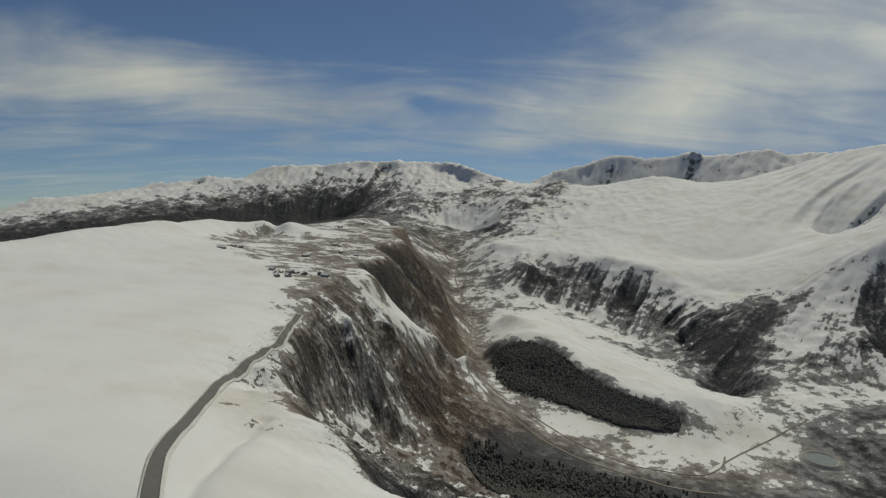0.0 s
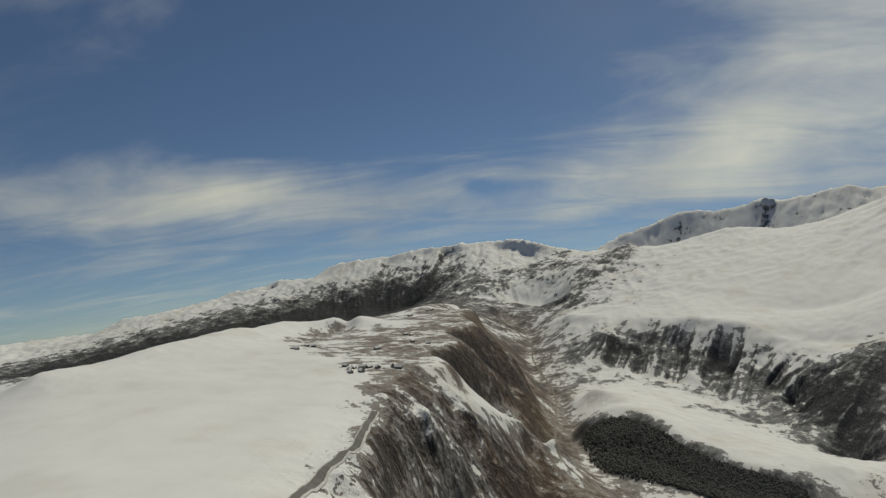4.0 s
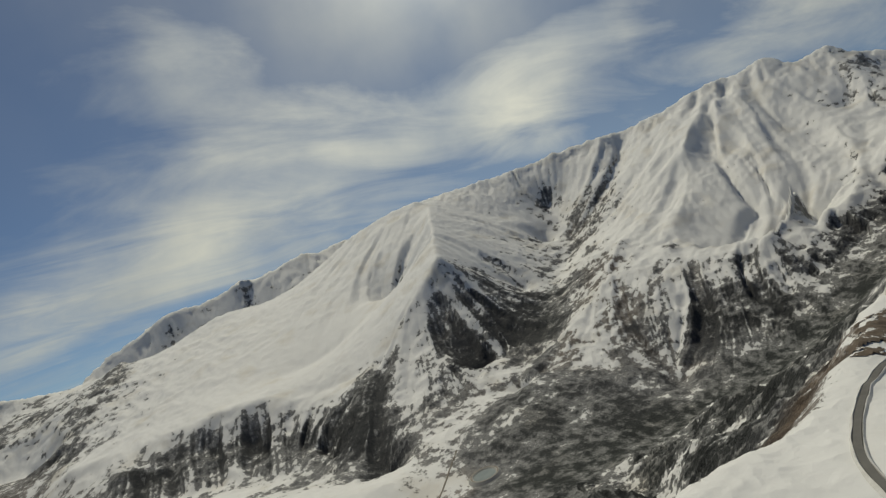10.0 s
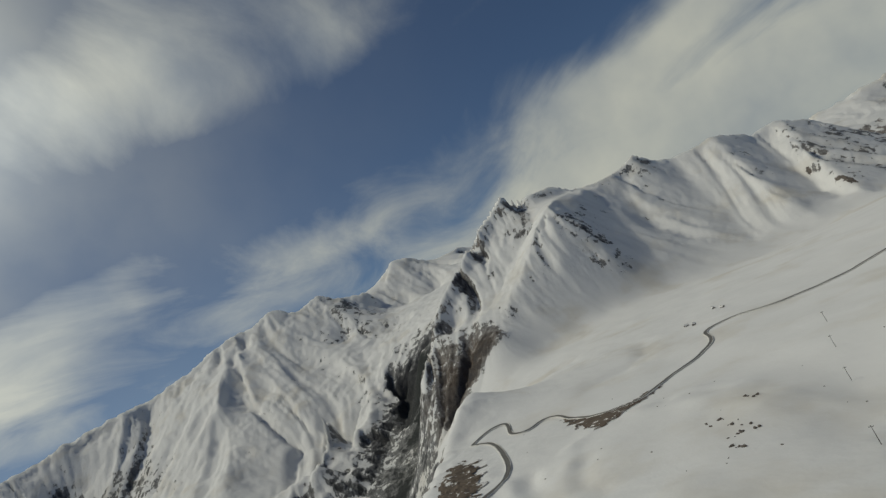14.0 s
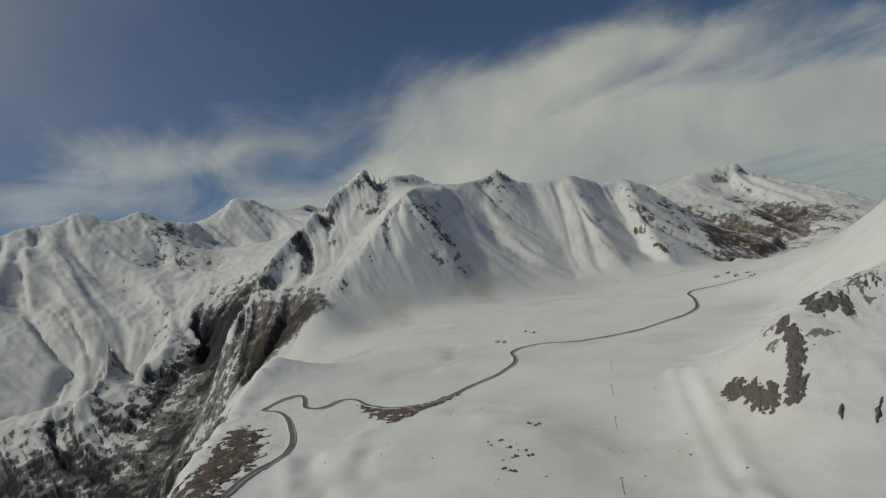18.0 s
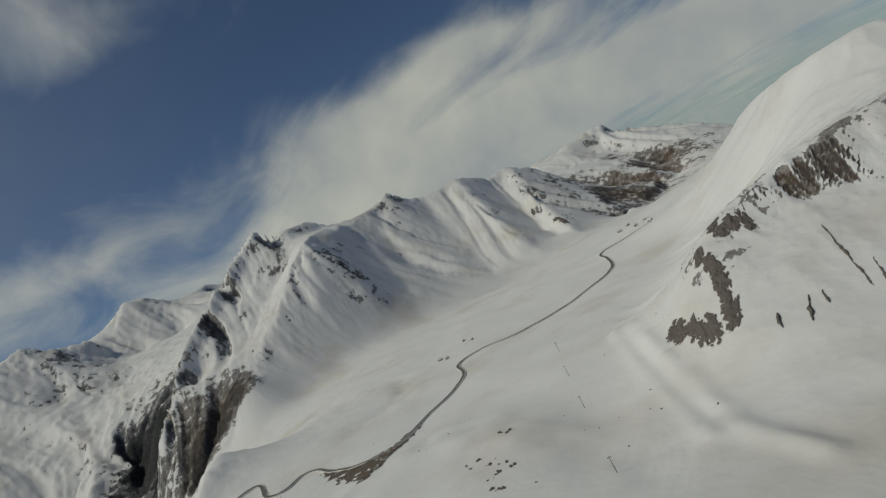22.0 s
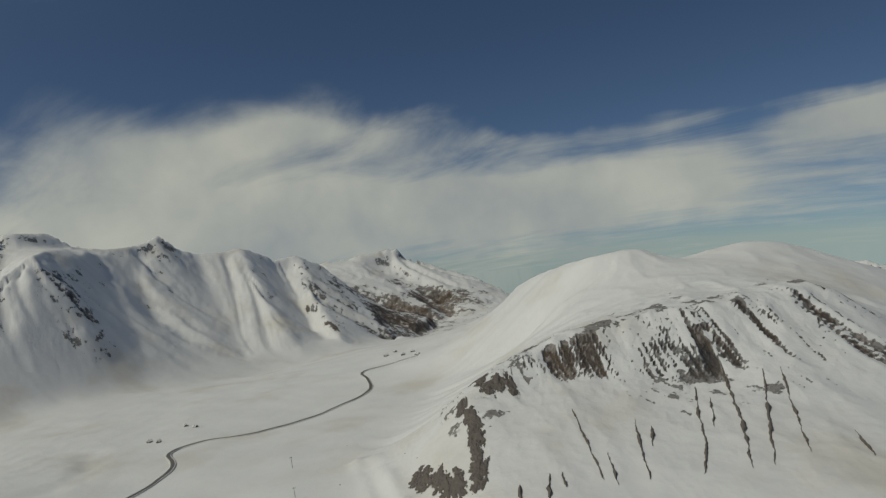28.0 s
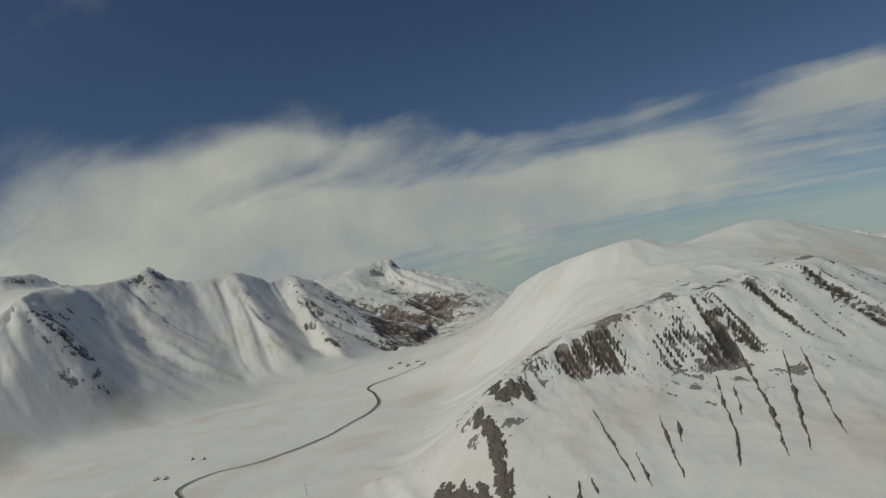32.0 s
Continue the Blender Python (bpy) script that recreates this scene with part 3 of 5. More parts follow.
FORM = {
    # snow, brown, fluting length, fluting height, streaking, roughness, body
    "plateau": (1.3, 1, 60, 0, 0, 1.5, "plateau"),
    "plateau_west": (1.3, 1, 60, 0, 0, 1.5, "plateau"),
    "plateau_crest": (1.15, 1, 60, 3, 0.1, 3, "plateau"),
    "village": (0.46, 0.7, 46, 2, 0.6, 4, "plateau"),
    "rim": (0.42, 0.8, 40, 3, 0.4, 5, "plateau"),
    "lobe": (1.3, 0.8, 60, 0, 0, 1, "plateau"),
    "cliff_foot": (0.4, 1.0, 50, 7, 0.3, 24, "gorge_cliff"),
    "river": (0.42, 0.6, 50, 0, 0, 2, "valley"),
    "brown_flat": (0.43, 1.0, 50, 2, 0.3, 10, "valley"),
    "far_slope": (0.42, 0.1, 90, 12, 1.0, 16, "valley"),
    "gorge": (0.28, -0.75, 60, 4, 0.5, 6, "valley"),
    "side_valley": (0.36, -0.45, 60, 10, 0.8, 14, "valley"),
    "summit_spur": (0.85, 0.3, 60, 8, 0.3, 8, "summit"),
    "summit_ridge": (1.2, 0.3, 80, 18, 0.2, 10, "summit"),
    "summit_east": (0.75, -0.1, 70, 14, 1.0, 10, "summit"),
    "summit_crest": (1.05, 0.3, 90, 22, 0.2, 14, "summit"),
    "snow_bowl": (1.4, 0.3, 80, 6, 0, 4, "summit"),
    "spur_face": (0.42, -0.4, 45, 26, 1.0, 14, "summit"),
    "summit_face": (0.5, -0.3, 70, 30, 1.3, 18, "summit"),
    "bench": (0.95, 0.6, 60, 6, 0.6, 6, "summit"),
    "terrace": (0.68, 0.4, 50, 2, 0.1, 3, "valley"),
    "forest": (0.02, -0.7, 50, 2, 0.3, 3, "valley"),
    "far_left": (0.95, -0.3, 170, 85, 0.6, 22, "far_range"),
    "far_left_foot": (-0.1, -0.6, 160, 40, 0.6, 16, "far_range"),
    "valley_spur": (0.5, 0.1, 90, 40, 1.2, 25, "far_range"),
    "valley_spur_two": (0.48, 0, 90, 40, 1.3, 22, "far_range"),
    "far_right": (0.92, 0.2, 90, 60, 0.5, 24, "south_range"),
    "mount_two": (1.1, 0.3, 170, 70, 0.25, 24, "white_mountain"),
    "mount_two_mid": (1.2, 0.3, 150, 45, 0.15, 16, "white_mountain"),
    "mount_two_crag": (0.7, 0.2, 60, 20, 0.5, 20, "white_mountain"),
    "mount_two_break": (0.85, 0.2, 130, 45, 0.4, 18, "white_mountain"),
    "mount_two_rib": (0.58, 0.9, 45, 20, 0.5, 18, "white_mountain"),
    "mount_two_spur": (1.0, 0.5, 60, 28, 0.3, 14, "white_mountain"),
    "dark_face": (0.36, -0.4, 60, 30, 1.0, 22, "white_mountain"),
    "cone": (1.0, 0.2, 60, 36, 0.4, 10, "cone"),
    "rock_peak": (0.95, 0.3, 130, 50, 0.4, 8, "rocky_peak"),
    "rock_spur": (0.72, 0.6, 45, 26, 0.6, 7, "rocky_peak"),
    "rock_flank": (0.12, 0.55, 40, 18, 0.4, 18, "rocky_peak"),
    "rock_spur_two": (0.92, 0.5, 50, 20, 0.5, 10, "rocky_peak"),
    "rock_rib": (1.0, 0.5, 50, 18, 0.4, 8, "rocky_peak"),
    "snow_foot": (1.3, 0.5, 70, 4, 0, 2, "plateau"),
    "big_peak": (1.05, 0.4, 140, 60, 0.5, 14, "pass_peak"),
    "big_foot": (0.52, 0.9, 70, 30, 0.8, 14, "pass_peak"),
    "shelf_near": (1.3, 0.8, 110, 2.5, 0, 3, "plateau"),
    "shelf_mid": (1.3, 0.8, 110, 2.5, 0, 3, "plateau"),
    "shelf_far": (1.3, 0.8, 110, 2.5, 0, 3, "plateau"),
    "shelf_edge": (0.85, 0.9, 40, 2, 0.6, 7, "plateau"),
    "cliff_under": (0.42, 1.0, 35, 12, 0.5, 14, "gorge_cliff"),
    "cliff_low": (0.3, -0.45, 45, 18, 0.7, 18, "gorge_cliff"),
    "hollow": (1.3, 0.8, 50, 4, 0, 3, "plateau"),
    "right_crest": (1.3, 0.7, 60, 6, 0.05, 3, "band_mountain"),
    "right_band": (0.55, 0.5, 26, 6, 1.8, 10, "band_mountain"),
    "right_band_low": (0.6, 0.5, 26, 4, 1.7, 6, "band_mountain"),
    "right_rib": (0.72, 0.7, 30, 2, 0.0, 5, "band_mountain"),
    "right_foot": (1.25, 0.8, 34, 3, 0.2, 3, "band_mountain"),
    "right_flank": (1.0, 0.7, 50, 6, 0.3, 4, "band_mountain"),
    "right_shoulder": (1.3, 0.8, 40, 7, 0.05, 3, "band_mountain"),
    "forest_low": (0.02, -0.7, 50, 2, 0.3, 3, "valley"),
    "snow_flat": (0.72, 0.7, 50, 1, 0.2, 2, "valley"),
    "behind": (1.0, 0.3, 120, 20, 0.3, 20, "far_east"),
    "behind_far": (1.0, 0.3, 120, 20, 0.3, 20, "far_east"),
    "far_east": (1.0, 0.3, 120, 40, 0.3, 24, "far_east"),
    "col": (0.62, 0.2, 60, 12, 0.6, 16, "white_mountain"),
    "right_gully": (1.3, 0.8, 36, 6, 0.05, 3, "plateau"),
    "pass_notch": (0.6, 0.8, 40, 4, 0.5, 4, "pass_peak"),
    "buttress": (0.8, 0.6, 26, 6, 0.5, 50, "gorge_cliff"),
    "buttress_two": (0.55, 0.8, 26, 5, 0.5, 40, "gorge_cliff"),
    "crag_foot": (0.95, 0.75, 26, 5, 0.5, 44, "gorge_cliff"),
    "turf_slope": (0.5, 1.0, 40, 3, 0.2, 18, "gorge_cliff"),
    "turf_terrace": (0.42, 1.0, 40, 3, 0.4, 14, "gorge_cliff"),
    "snow_ramp": (1.0, 0.8, 30, 3, 0.2, 4, "gorge_cliff"),
    "basin": (0.5, 0.7, 30, 0, 0, 0, "valley"),
    "rock_rib_two": (0.86, 0.5, 40, 16, 0.8, 12, "rocky_peak"),
    "rock_rib_three": (1.0, 0.5, 50, 18, 0.4, 8, "rocky_peak"),
    "rim_back": (0.85, 0.8, 60, 2, 0.3, 3, "plateau"),
    "rock_inner": (0.95, 0.4, 45, 22, 0.6, 16, "rocky_peak"),
    "flank_snow": (1.25, 0.5, 60, 3, 0.0, 2, "plateau"),
    "pyramid_link": (1.1, 0.4, 60, 12, 0.3, 8, "rocky_peak"),
    "pyramid_rib": (1.1, 0.5, 50, 12, 0.3, 7, "rocky_peak"),
    "pyramid_gully": (0.72, 0.5, 50, 10, 0.5, 10, "rocky_peak"),
    "gully_two": (1.15, 0.5, 50, 10, 0.3, 5, "rocky_peak"),
    "gully_three": (1.15, 0.5, 50, 10, 0.3, 5, "rocky_peak"),
    "gully_four": (1.15, 0.5, 50, 10, 0.3, 5, "rocky_peak"),
    "rock_rib_five": (0.78, 0.5, 50, 18, 0.6, 10, "rocky_peak"),
    "rock_rib_six": (0.85, 0.5, 50, 16, 0.6, 10, "rocky_peak"),
    "pass_slope": (0.3, 0.9, 60, 22, 0.8, 10, "pass_peak"),
    "cone_rib": (1.1, 0.2, 60, 30, 0.4, 8, "cone"),
    "cone_rib_two": (1.1, 0.2, 60, 30, 0.4, 8, "cone"),
    "cone_rib_three": (1.1, 0.2, 60, 30, 0.4, 8, "cone"),
    "mount_fan": (1.2, 0.3, 100, 30, 0.1, 8, "white_mountain"),
    "mount_fan_two": (1.2, 0.3, 100, 30, 0.1, 8, "white_mountain"),
    "mount_fan_three": (1.2, 0.3, 100, 30, 0.1, 8, "white_mountain"),
    "lobe_fan": (1.15, 0.3, 100, 25, 0.1, 6, "white_mountain"),
    "lobe_fan_two": (1.15, 0.3, 100, 25, 0.1, 6, "white_mountain"),
    "lobe_fan_three": (1.15, 0.3, 100, 25, 0.1, 6, "white_mountain"),
    "lobe_arc": (1.15, 0.3, 100, 25, 0.1, 6, "white_mountain"),
    "lobe_hollow": (1.15, 0.3, 100, 20, 0.1, 5, "white_mountain"),
    "mount_diag": (0.9, 0.3, 80, 30, 0.5, 12, "white_mountain"),
    "mount_crag": (0.8, 0.2, 80, 30, 0.5, 14, "white_mountain"),
    "crag_right": (0.8, 0.2, 80, 30, 0.5, 14, "white_mountain"),
    "snow_apron": (1.25, 0.5, 60, 4, 0.0, 2, "plateau"),
    "dark_rib": (0.5, 0.15, 50, 16, 0.8, 12, "white_mountain"),
    "foot_spur": (0.32, -0.4, 50, 16, 1.0, 12, "summit"),
    "foot_spur_two": (0.6, 0.3, 50, 14, 0.8, 12, "summit"),
    "right_slope": (1.25, 0.7, 40, 4, 0.1, 3, "band_mountain"),
    "right_slope_low": (1.25, 0.7, 40, 4, 0.1, 3, "band_mountain"),
    "near_wood": (0.02, -0.7, 50, 2, 0.3, 6, "valley"),
    "snow_fan": (0.58, -0.1, 45, 18, 1.1, 10, "summit"),
    "summit_right": (0.95, 0.1, 80, 24, 0.5, 12, "summit"),
    "summit_fan": (1.1, 0.1, 60, 20, 0.7, 10, "summit"),
    "village_flat": (0.46, 0.8, 46, 2, 0.2, 5, "plateau"),
    "near_wood_edge": (0.05, -0.7, 50, 2, 0.3, 6, "valley"),
    "big_back": (0.9, 0.3, 100, 20, 0.3, 20, "pass_peak"),
    "far_left_back": (0.9, 0.2, 100, 20, 0.3, 20, "far_range"),
    "far_right_back": (0.9, 0.2, 100, 20, 0.3, 20, "south_range"),
    "rock_back": (1.0, 0.3, 100, 20, 0.3, 10, "rocky_peak"),
    "mount_back": (1.0, 0.3, 100, 20, 0.3, 10, "white_mountain"),
    "summit_back": (0.8, 0.2, 100, 20, 0.4, 14, "south_range"),
    "turf_rib": (0.42, 0.7, 30, 3, 0.3, 24, "gorge_cliff"),
    "turf_rib_two": (0.42, 0.7, 30, 3, 0.3, 24, "gorge_cliff"),
    "turf_gully": (0.7, 0.6, 30, 3, 0.4, 16, "gorge_cliff"),
    "turf_gully_two": (0.6, 0.6, 30, 3, 0.4, 16, "gorge_cliff"),
    "gorge_rib": (0.34, -0.55, 40, 16, 0.5, 22, "gorge_cliff"),
    "gorge_gully": (0.62, -0.55, 40, 16, 0.5, 22, "gorge_cliff"),
    "gorge_rib_two": (0.34, -0.55, 40, 16, 0.5, 22, "gorge_cliff"),
    "gorge_gully_two": (0.62, -0.55, 40, 16, 0.5, 22, "gorge_cliff"),
    "gorge_rib_three": (0.34, -0.55, 40, 16, 0.5, 22, "gorge_cliff"),
    "gorge_gully_three": (0.6, -0.55, 40, 16, 0.5, 22, "gorge_cliff"),
    "gorge_rib_four": (0.34, -0.55, 40, 16, 0.5, 22, "gorge_cliff"),
    "gorge_gully_four": (0.6, -0.55, 40, 16, 0.5, 22, "gorge_cliff"),
}


def grain(x, y, seed):
    """Smooth gradient noise over the plan, about -1 to 1."""
    xi, yi = np.floor(x), np.floor(y)
    fx, fy = x - xi, y - yi
    xi, yi = xi.astype(np.int64), yi.astype(np.int64)
    u, v = fx * fx * fx * (fx * (fx * 6 - 15) + 10), fy * fy * fy * (fy * (fy * 6 - 15) + 10)

    def corner(ix, iy, dx, dy):
        h = (ix * 374761393 + iy * 668265263 + seed * 1274126177) & 0xFFFFFFFF
        h = ((h ^ (h >> 13)) * 1103515245) & 0xFFFFFFFF
        a = ((h ^ (h >> 16)) & 0xFFFF) * (2 * math.pi / 65536)
        return np.cos(a) * dx + np.sin(a) * dy

    low = corner(xi, yi, fx, fy) * (1 - u) + corner(xi + 1, yi, fx - 1, fy) * u
    high = corner(xi, yi + 1, fx, fy - 1) * (1 - u) + corner(xi + 1, yi + 1, fx - 1, fy - 1) * u
    return 1.5 * (low * (1 - v) + high * v)


def crags(x, y, size, seed, steps=5):
    """Sharp-crested noise of several sizes, about -0.5 to 0.5."""
    total, amp = np.zeros(np.shape(x)), 0.5
    weight = 1.0
    for k in range(steps):
        n = 1 - np.abs(grain(x / size, y / size, seed + k))
        n = n * n
        total = total + amp * weight * n
        weight = np.clip(n * 1.4, 0.2, 1)
        amp, size = amp * 0.52, size * 0.47
    return total - 0.45


def smooth_line(pts, steps=3):
    """The line of the plan as a soft curve through its points."""
    p = np.array(pts, float)
    if len(p) < 3:
        return p
    ends = np.vstack([2 * p[0] - p[1], p, 2 * p[-1] - p[-2]])
    out = []
    for a, b, c, d in zip(ends, ends[1:], ends[2:], ends[3:]):
        for k in range(steps):
            t = k / steps
            out.append(0.5 * (2 * b + (c - a) * t + (2 * a - 5 * b + 4 * c - d) * t * t + (3 * b - a - 3 * c + d) * t ** 3))
    out.append(p[-1])
    return np.array(out)


def line_field(px, py, pts):
    """Distance to a line of the plan, its height there and the way along it."""
    best, high, along = np.full(px.shape, 1e12), np.zeros(px.shape), np.zeros(px.shape)
    run = 0.0
    for (ax, ay, az), (bx, by, bz) in zip(pts, pts[1:]):
        dx, dy = bx - ax, by - ay
        span = math.hypot(dx, dy) + 1e-6
        s = np.clip(((px - ax) * dx + (py - ay) * dy) / (span * span), 0, 1)
        d = (px - ax - s * dx) ** 2 + (py - ay - s * dy) ** 2
        near = d < best
        best = np.where(near, d, best)
        high = np.where(near, az + s * (bz - az), high)
        along = np.where(near, run + s * span, along)
        run += span
    return np.sqrt(best), high, along


CURVES = {name: smooth_line(pts) for name, pts in LINES.items()}
BODIES = sorted({v[6] for v in FORM.values()})
# lines over which the ground rounds off softly
SOFT = {"plateau": 1.0, "band_mountain": 0.15, "valley": 0.3}
HARD = {"shelf_edge", "rim", "plateau_crest", "right_rib", "right_band", "village", "right_crest"}
# the plan as a square of cells, and the mesh as rings round the middle of the walk
CELLS, SPAN = 1024, 10240.0
CX, CY = 35.0, 75.0
FINE, RINGS = 0.17, 860


def line_marks():
    """Points close along every line, with all that the ground takes from it there."""
    rows = []
    for name, pts in CURVES.items():
        snow, tint, length, deep, streak, rugged, body = FORM[name]
        soft = 0.0 if name in HARD else SOFT.get(body, 0.0)
        for a, b in zip(pts, pts[1:]):
            n = max(1, int(math.hypot(*(b - a)[:2]) / 5.0))
            t = (np.arange(n) / n)[:, None]
            at = a + (b - a) * t
            fixed = np.tile([snow, tint, deep / length, streak, rugged, soft, BODIES.index(body)], (n, 1))
            rows.append(np.hstack([at, fixed]))
    return np.vstack(rows)


def stretch(marks, value, cells, hold, rounds):
    """A sheet pulled tight over the marks, from coarse cells to fine ones."""
    size = SPAN / cells
    gx, gy = (marks[:, 0] + SPAN / 2) / size - 0.5, (marks[:, 1] + SPAN / 2) / size - 0.5
    ix, iy = np.floor(gx).astype(int), np.floor(gy).astype(int)
    fx, fy = gx - ix, gy - iy
    weight, pulled = np.zeros((cells, cells)), np.zeros((cells, cells))
    for dx, dy, w in ((0, 0, (1 - fx) * (1 - fy)), (1, 0, fx * (1 - fy)), (0, 1, (1 - fx) * fy), (1, 1, fx * fy)):
        ok = (ix + dx >= 0) & (ix + dx < cells) & (iy + dy >= 0) & (iy + dy < cells)
        np.add.at(weight, (ix[ok] + dx, iy[ok] + dy), w[ok])
        np.add.at(pulled, (ix[ok] + dx, iy[ok] + dy), (w * value)[ok])
    levels = [(weight, pulled)]
    while levels[-1][0].shape[0] > 32:
        w, p = levels[-1]
        half = w.shape[0] // 2
        levels.append((w.reshape(half, 2, half, 2).sum((1, 3)), p.reshape(half, 2, half, 2).sum((1, 3))))
    sheet = np.full(levels[-1][0].shape, float(np.mean(value)))
    for w, p in reversed(levels):
        if sheet.shape != w.shape:
            sheet = np.repeat(np.repeat(sheet, 2, 0), 2, 1)
        aim = p / np.maximum(w, 1e-9)
        pull = hold * np.minimum(w, 1.0)
        full = 4.0 + pull
        given = pull * aim
        for _ in range(400 if len(w) <= 64 else rounds):
            e = np.pad(sheet, 1, mode="edge")
            sheet = (e[2:, 1:-1] + e[:-2, 1:-1] + e[1:-1, 2:] + e[1:-1, :-2] + given) / full
    return sheet


def blurred(a, times):
    for _ in range(times):
        for axis in (0, 1):
            e = np.pad(a, [(1, 1) if k == axis else (0, 0) for k in (0, 1)], mode="edge")
            a = 0.25 * (e[2:] + 2 * e[1:-1] + e[:-2]) if axis == 0 else 0.25 * (e[:, 2:] + 2 * e[:, 1:-1] + e[:, :-2])
    return a


def sample(sheet, px, py):
    """The sheet's value at places of the plan, curved softly between cells."""
    cells = sheet.shape[0]
    gx = np.clip((px + SPAN / 2) / SPAN * cells - 0.5, 1, cells - 3.001)
    gy = np.clip((py + SPAN / 2) / SPAN * cells - 0.5, 1, cells - 3.001)
    ix, iy = gx.astype(int), gy.astype(int)
    fx, fy = gx - ix, gy - iy

    def spline(f):
        return ((1 - f) ** 3 / 6, (3 * f ** 3 - 6 * f ** 2 + 4) / 6, (-3 * f ** 3 + 3 * f ** 2 + 3 * f + 1) / 6, f ** 3 / 6)

    wx, wy = spline(fx), spline(fy)
    total = 0.0
    for a in range(4):
        row = 0.0
        for b in range(4):
            row = row + wy[b] * sheet[ix + a - 1, iy + b - 1]
        total = total + wx[a] * row
    return total


def drawn_downhill(speckle, di, dj, count, pace):
    """Speckle smeared along the fall line, up and down."""
    n, m = speckle.shape
    i0, j0 = np.meshgrid(np.arange(n, dtype=np.float32), np.arange(m, dtype=np.float32), indexing="ij")
    total = speckle.copy()
    for way in (-pace, pace):
        i, j = i0.copy(), j0.copy()
        for _ in range(count):
            a, b = np.clip(np.rint(i), 0, n - 1).astype(np.int32), np.rint(j).astype(np.int32) % m
            i += way * di[a, b]
            j += way * dj[a, b]
            total += speckle[np.clip(np.rint(i), 0, n - 1).astype(np.int32), np.rint(j).astype(np.int32) % m]
    total -= total.mean()
    return total / total.std()


# drifts (+) and wind-scoured hollows (-) of the near snow: way on the plan, half-width, height
FOLDS = [
    ([(589, -259), (474, -195), (394, -155), (321, -114)], 9, 4.5), ([(570, -267), (444, -201), (358, -155), (291, -121), (243, -116)], 10, 5.0),
    ([(560, -245), (430, -178), (345, -135)], 12, -4.0), ([(599, 145), (511, 136), (443, 129), (395, 131), (340, 150)], 14, -5.0),
    ([(611, 168), (500, 160), (420, 165)], 10, 3.0), ([(1086, -126), (957, -89), (924, -34), (915, 4)], 22, -5.0),
    ([(648, 19), (625, -34), (561, -64), (499, -66)], 42, 6.0), ([(572, 105), (621, 93), (640, 70)], 12, 3.5), ([(560, 90), (520, 100), (470, 95)], 14, -3.5),
    ([(470, -120), (400, -80), (330, -60)], 30, -4.0), ([(400, 40), (340, 60), (300, 100)], 24, 3.0),
    ([(-118, 255), (-122, 292), (-122, 339), (-122, 398)], 7, -6.0), ([(-98, 262), (-104, 300), (-106, 345)], 12, 3.0),
]


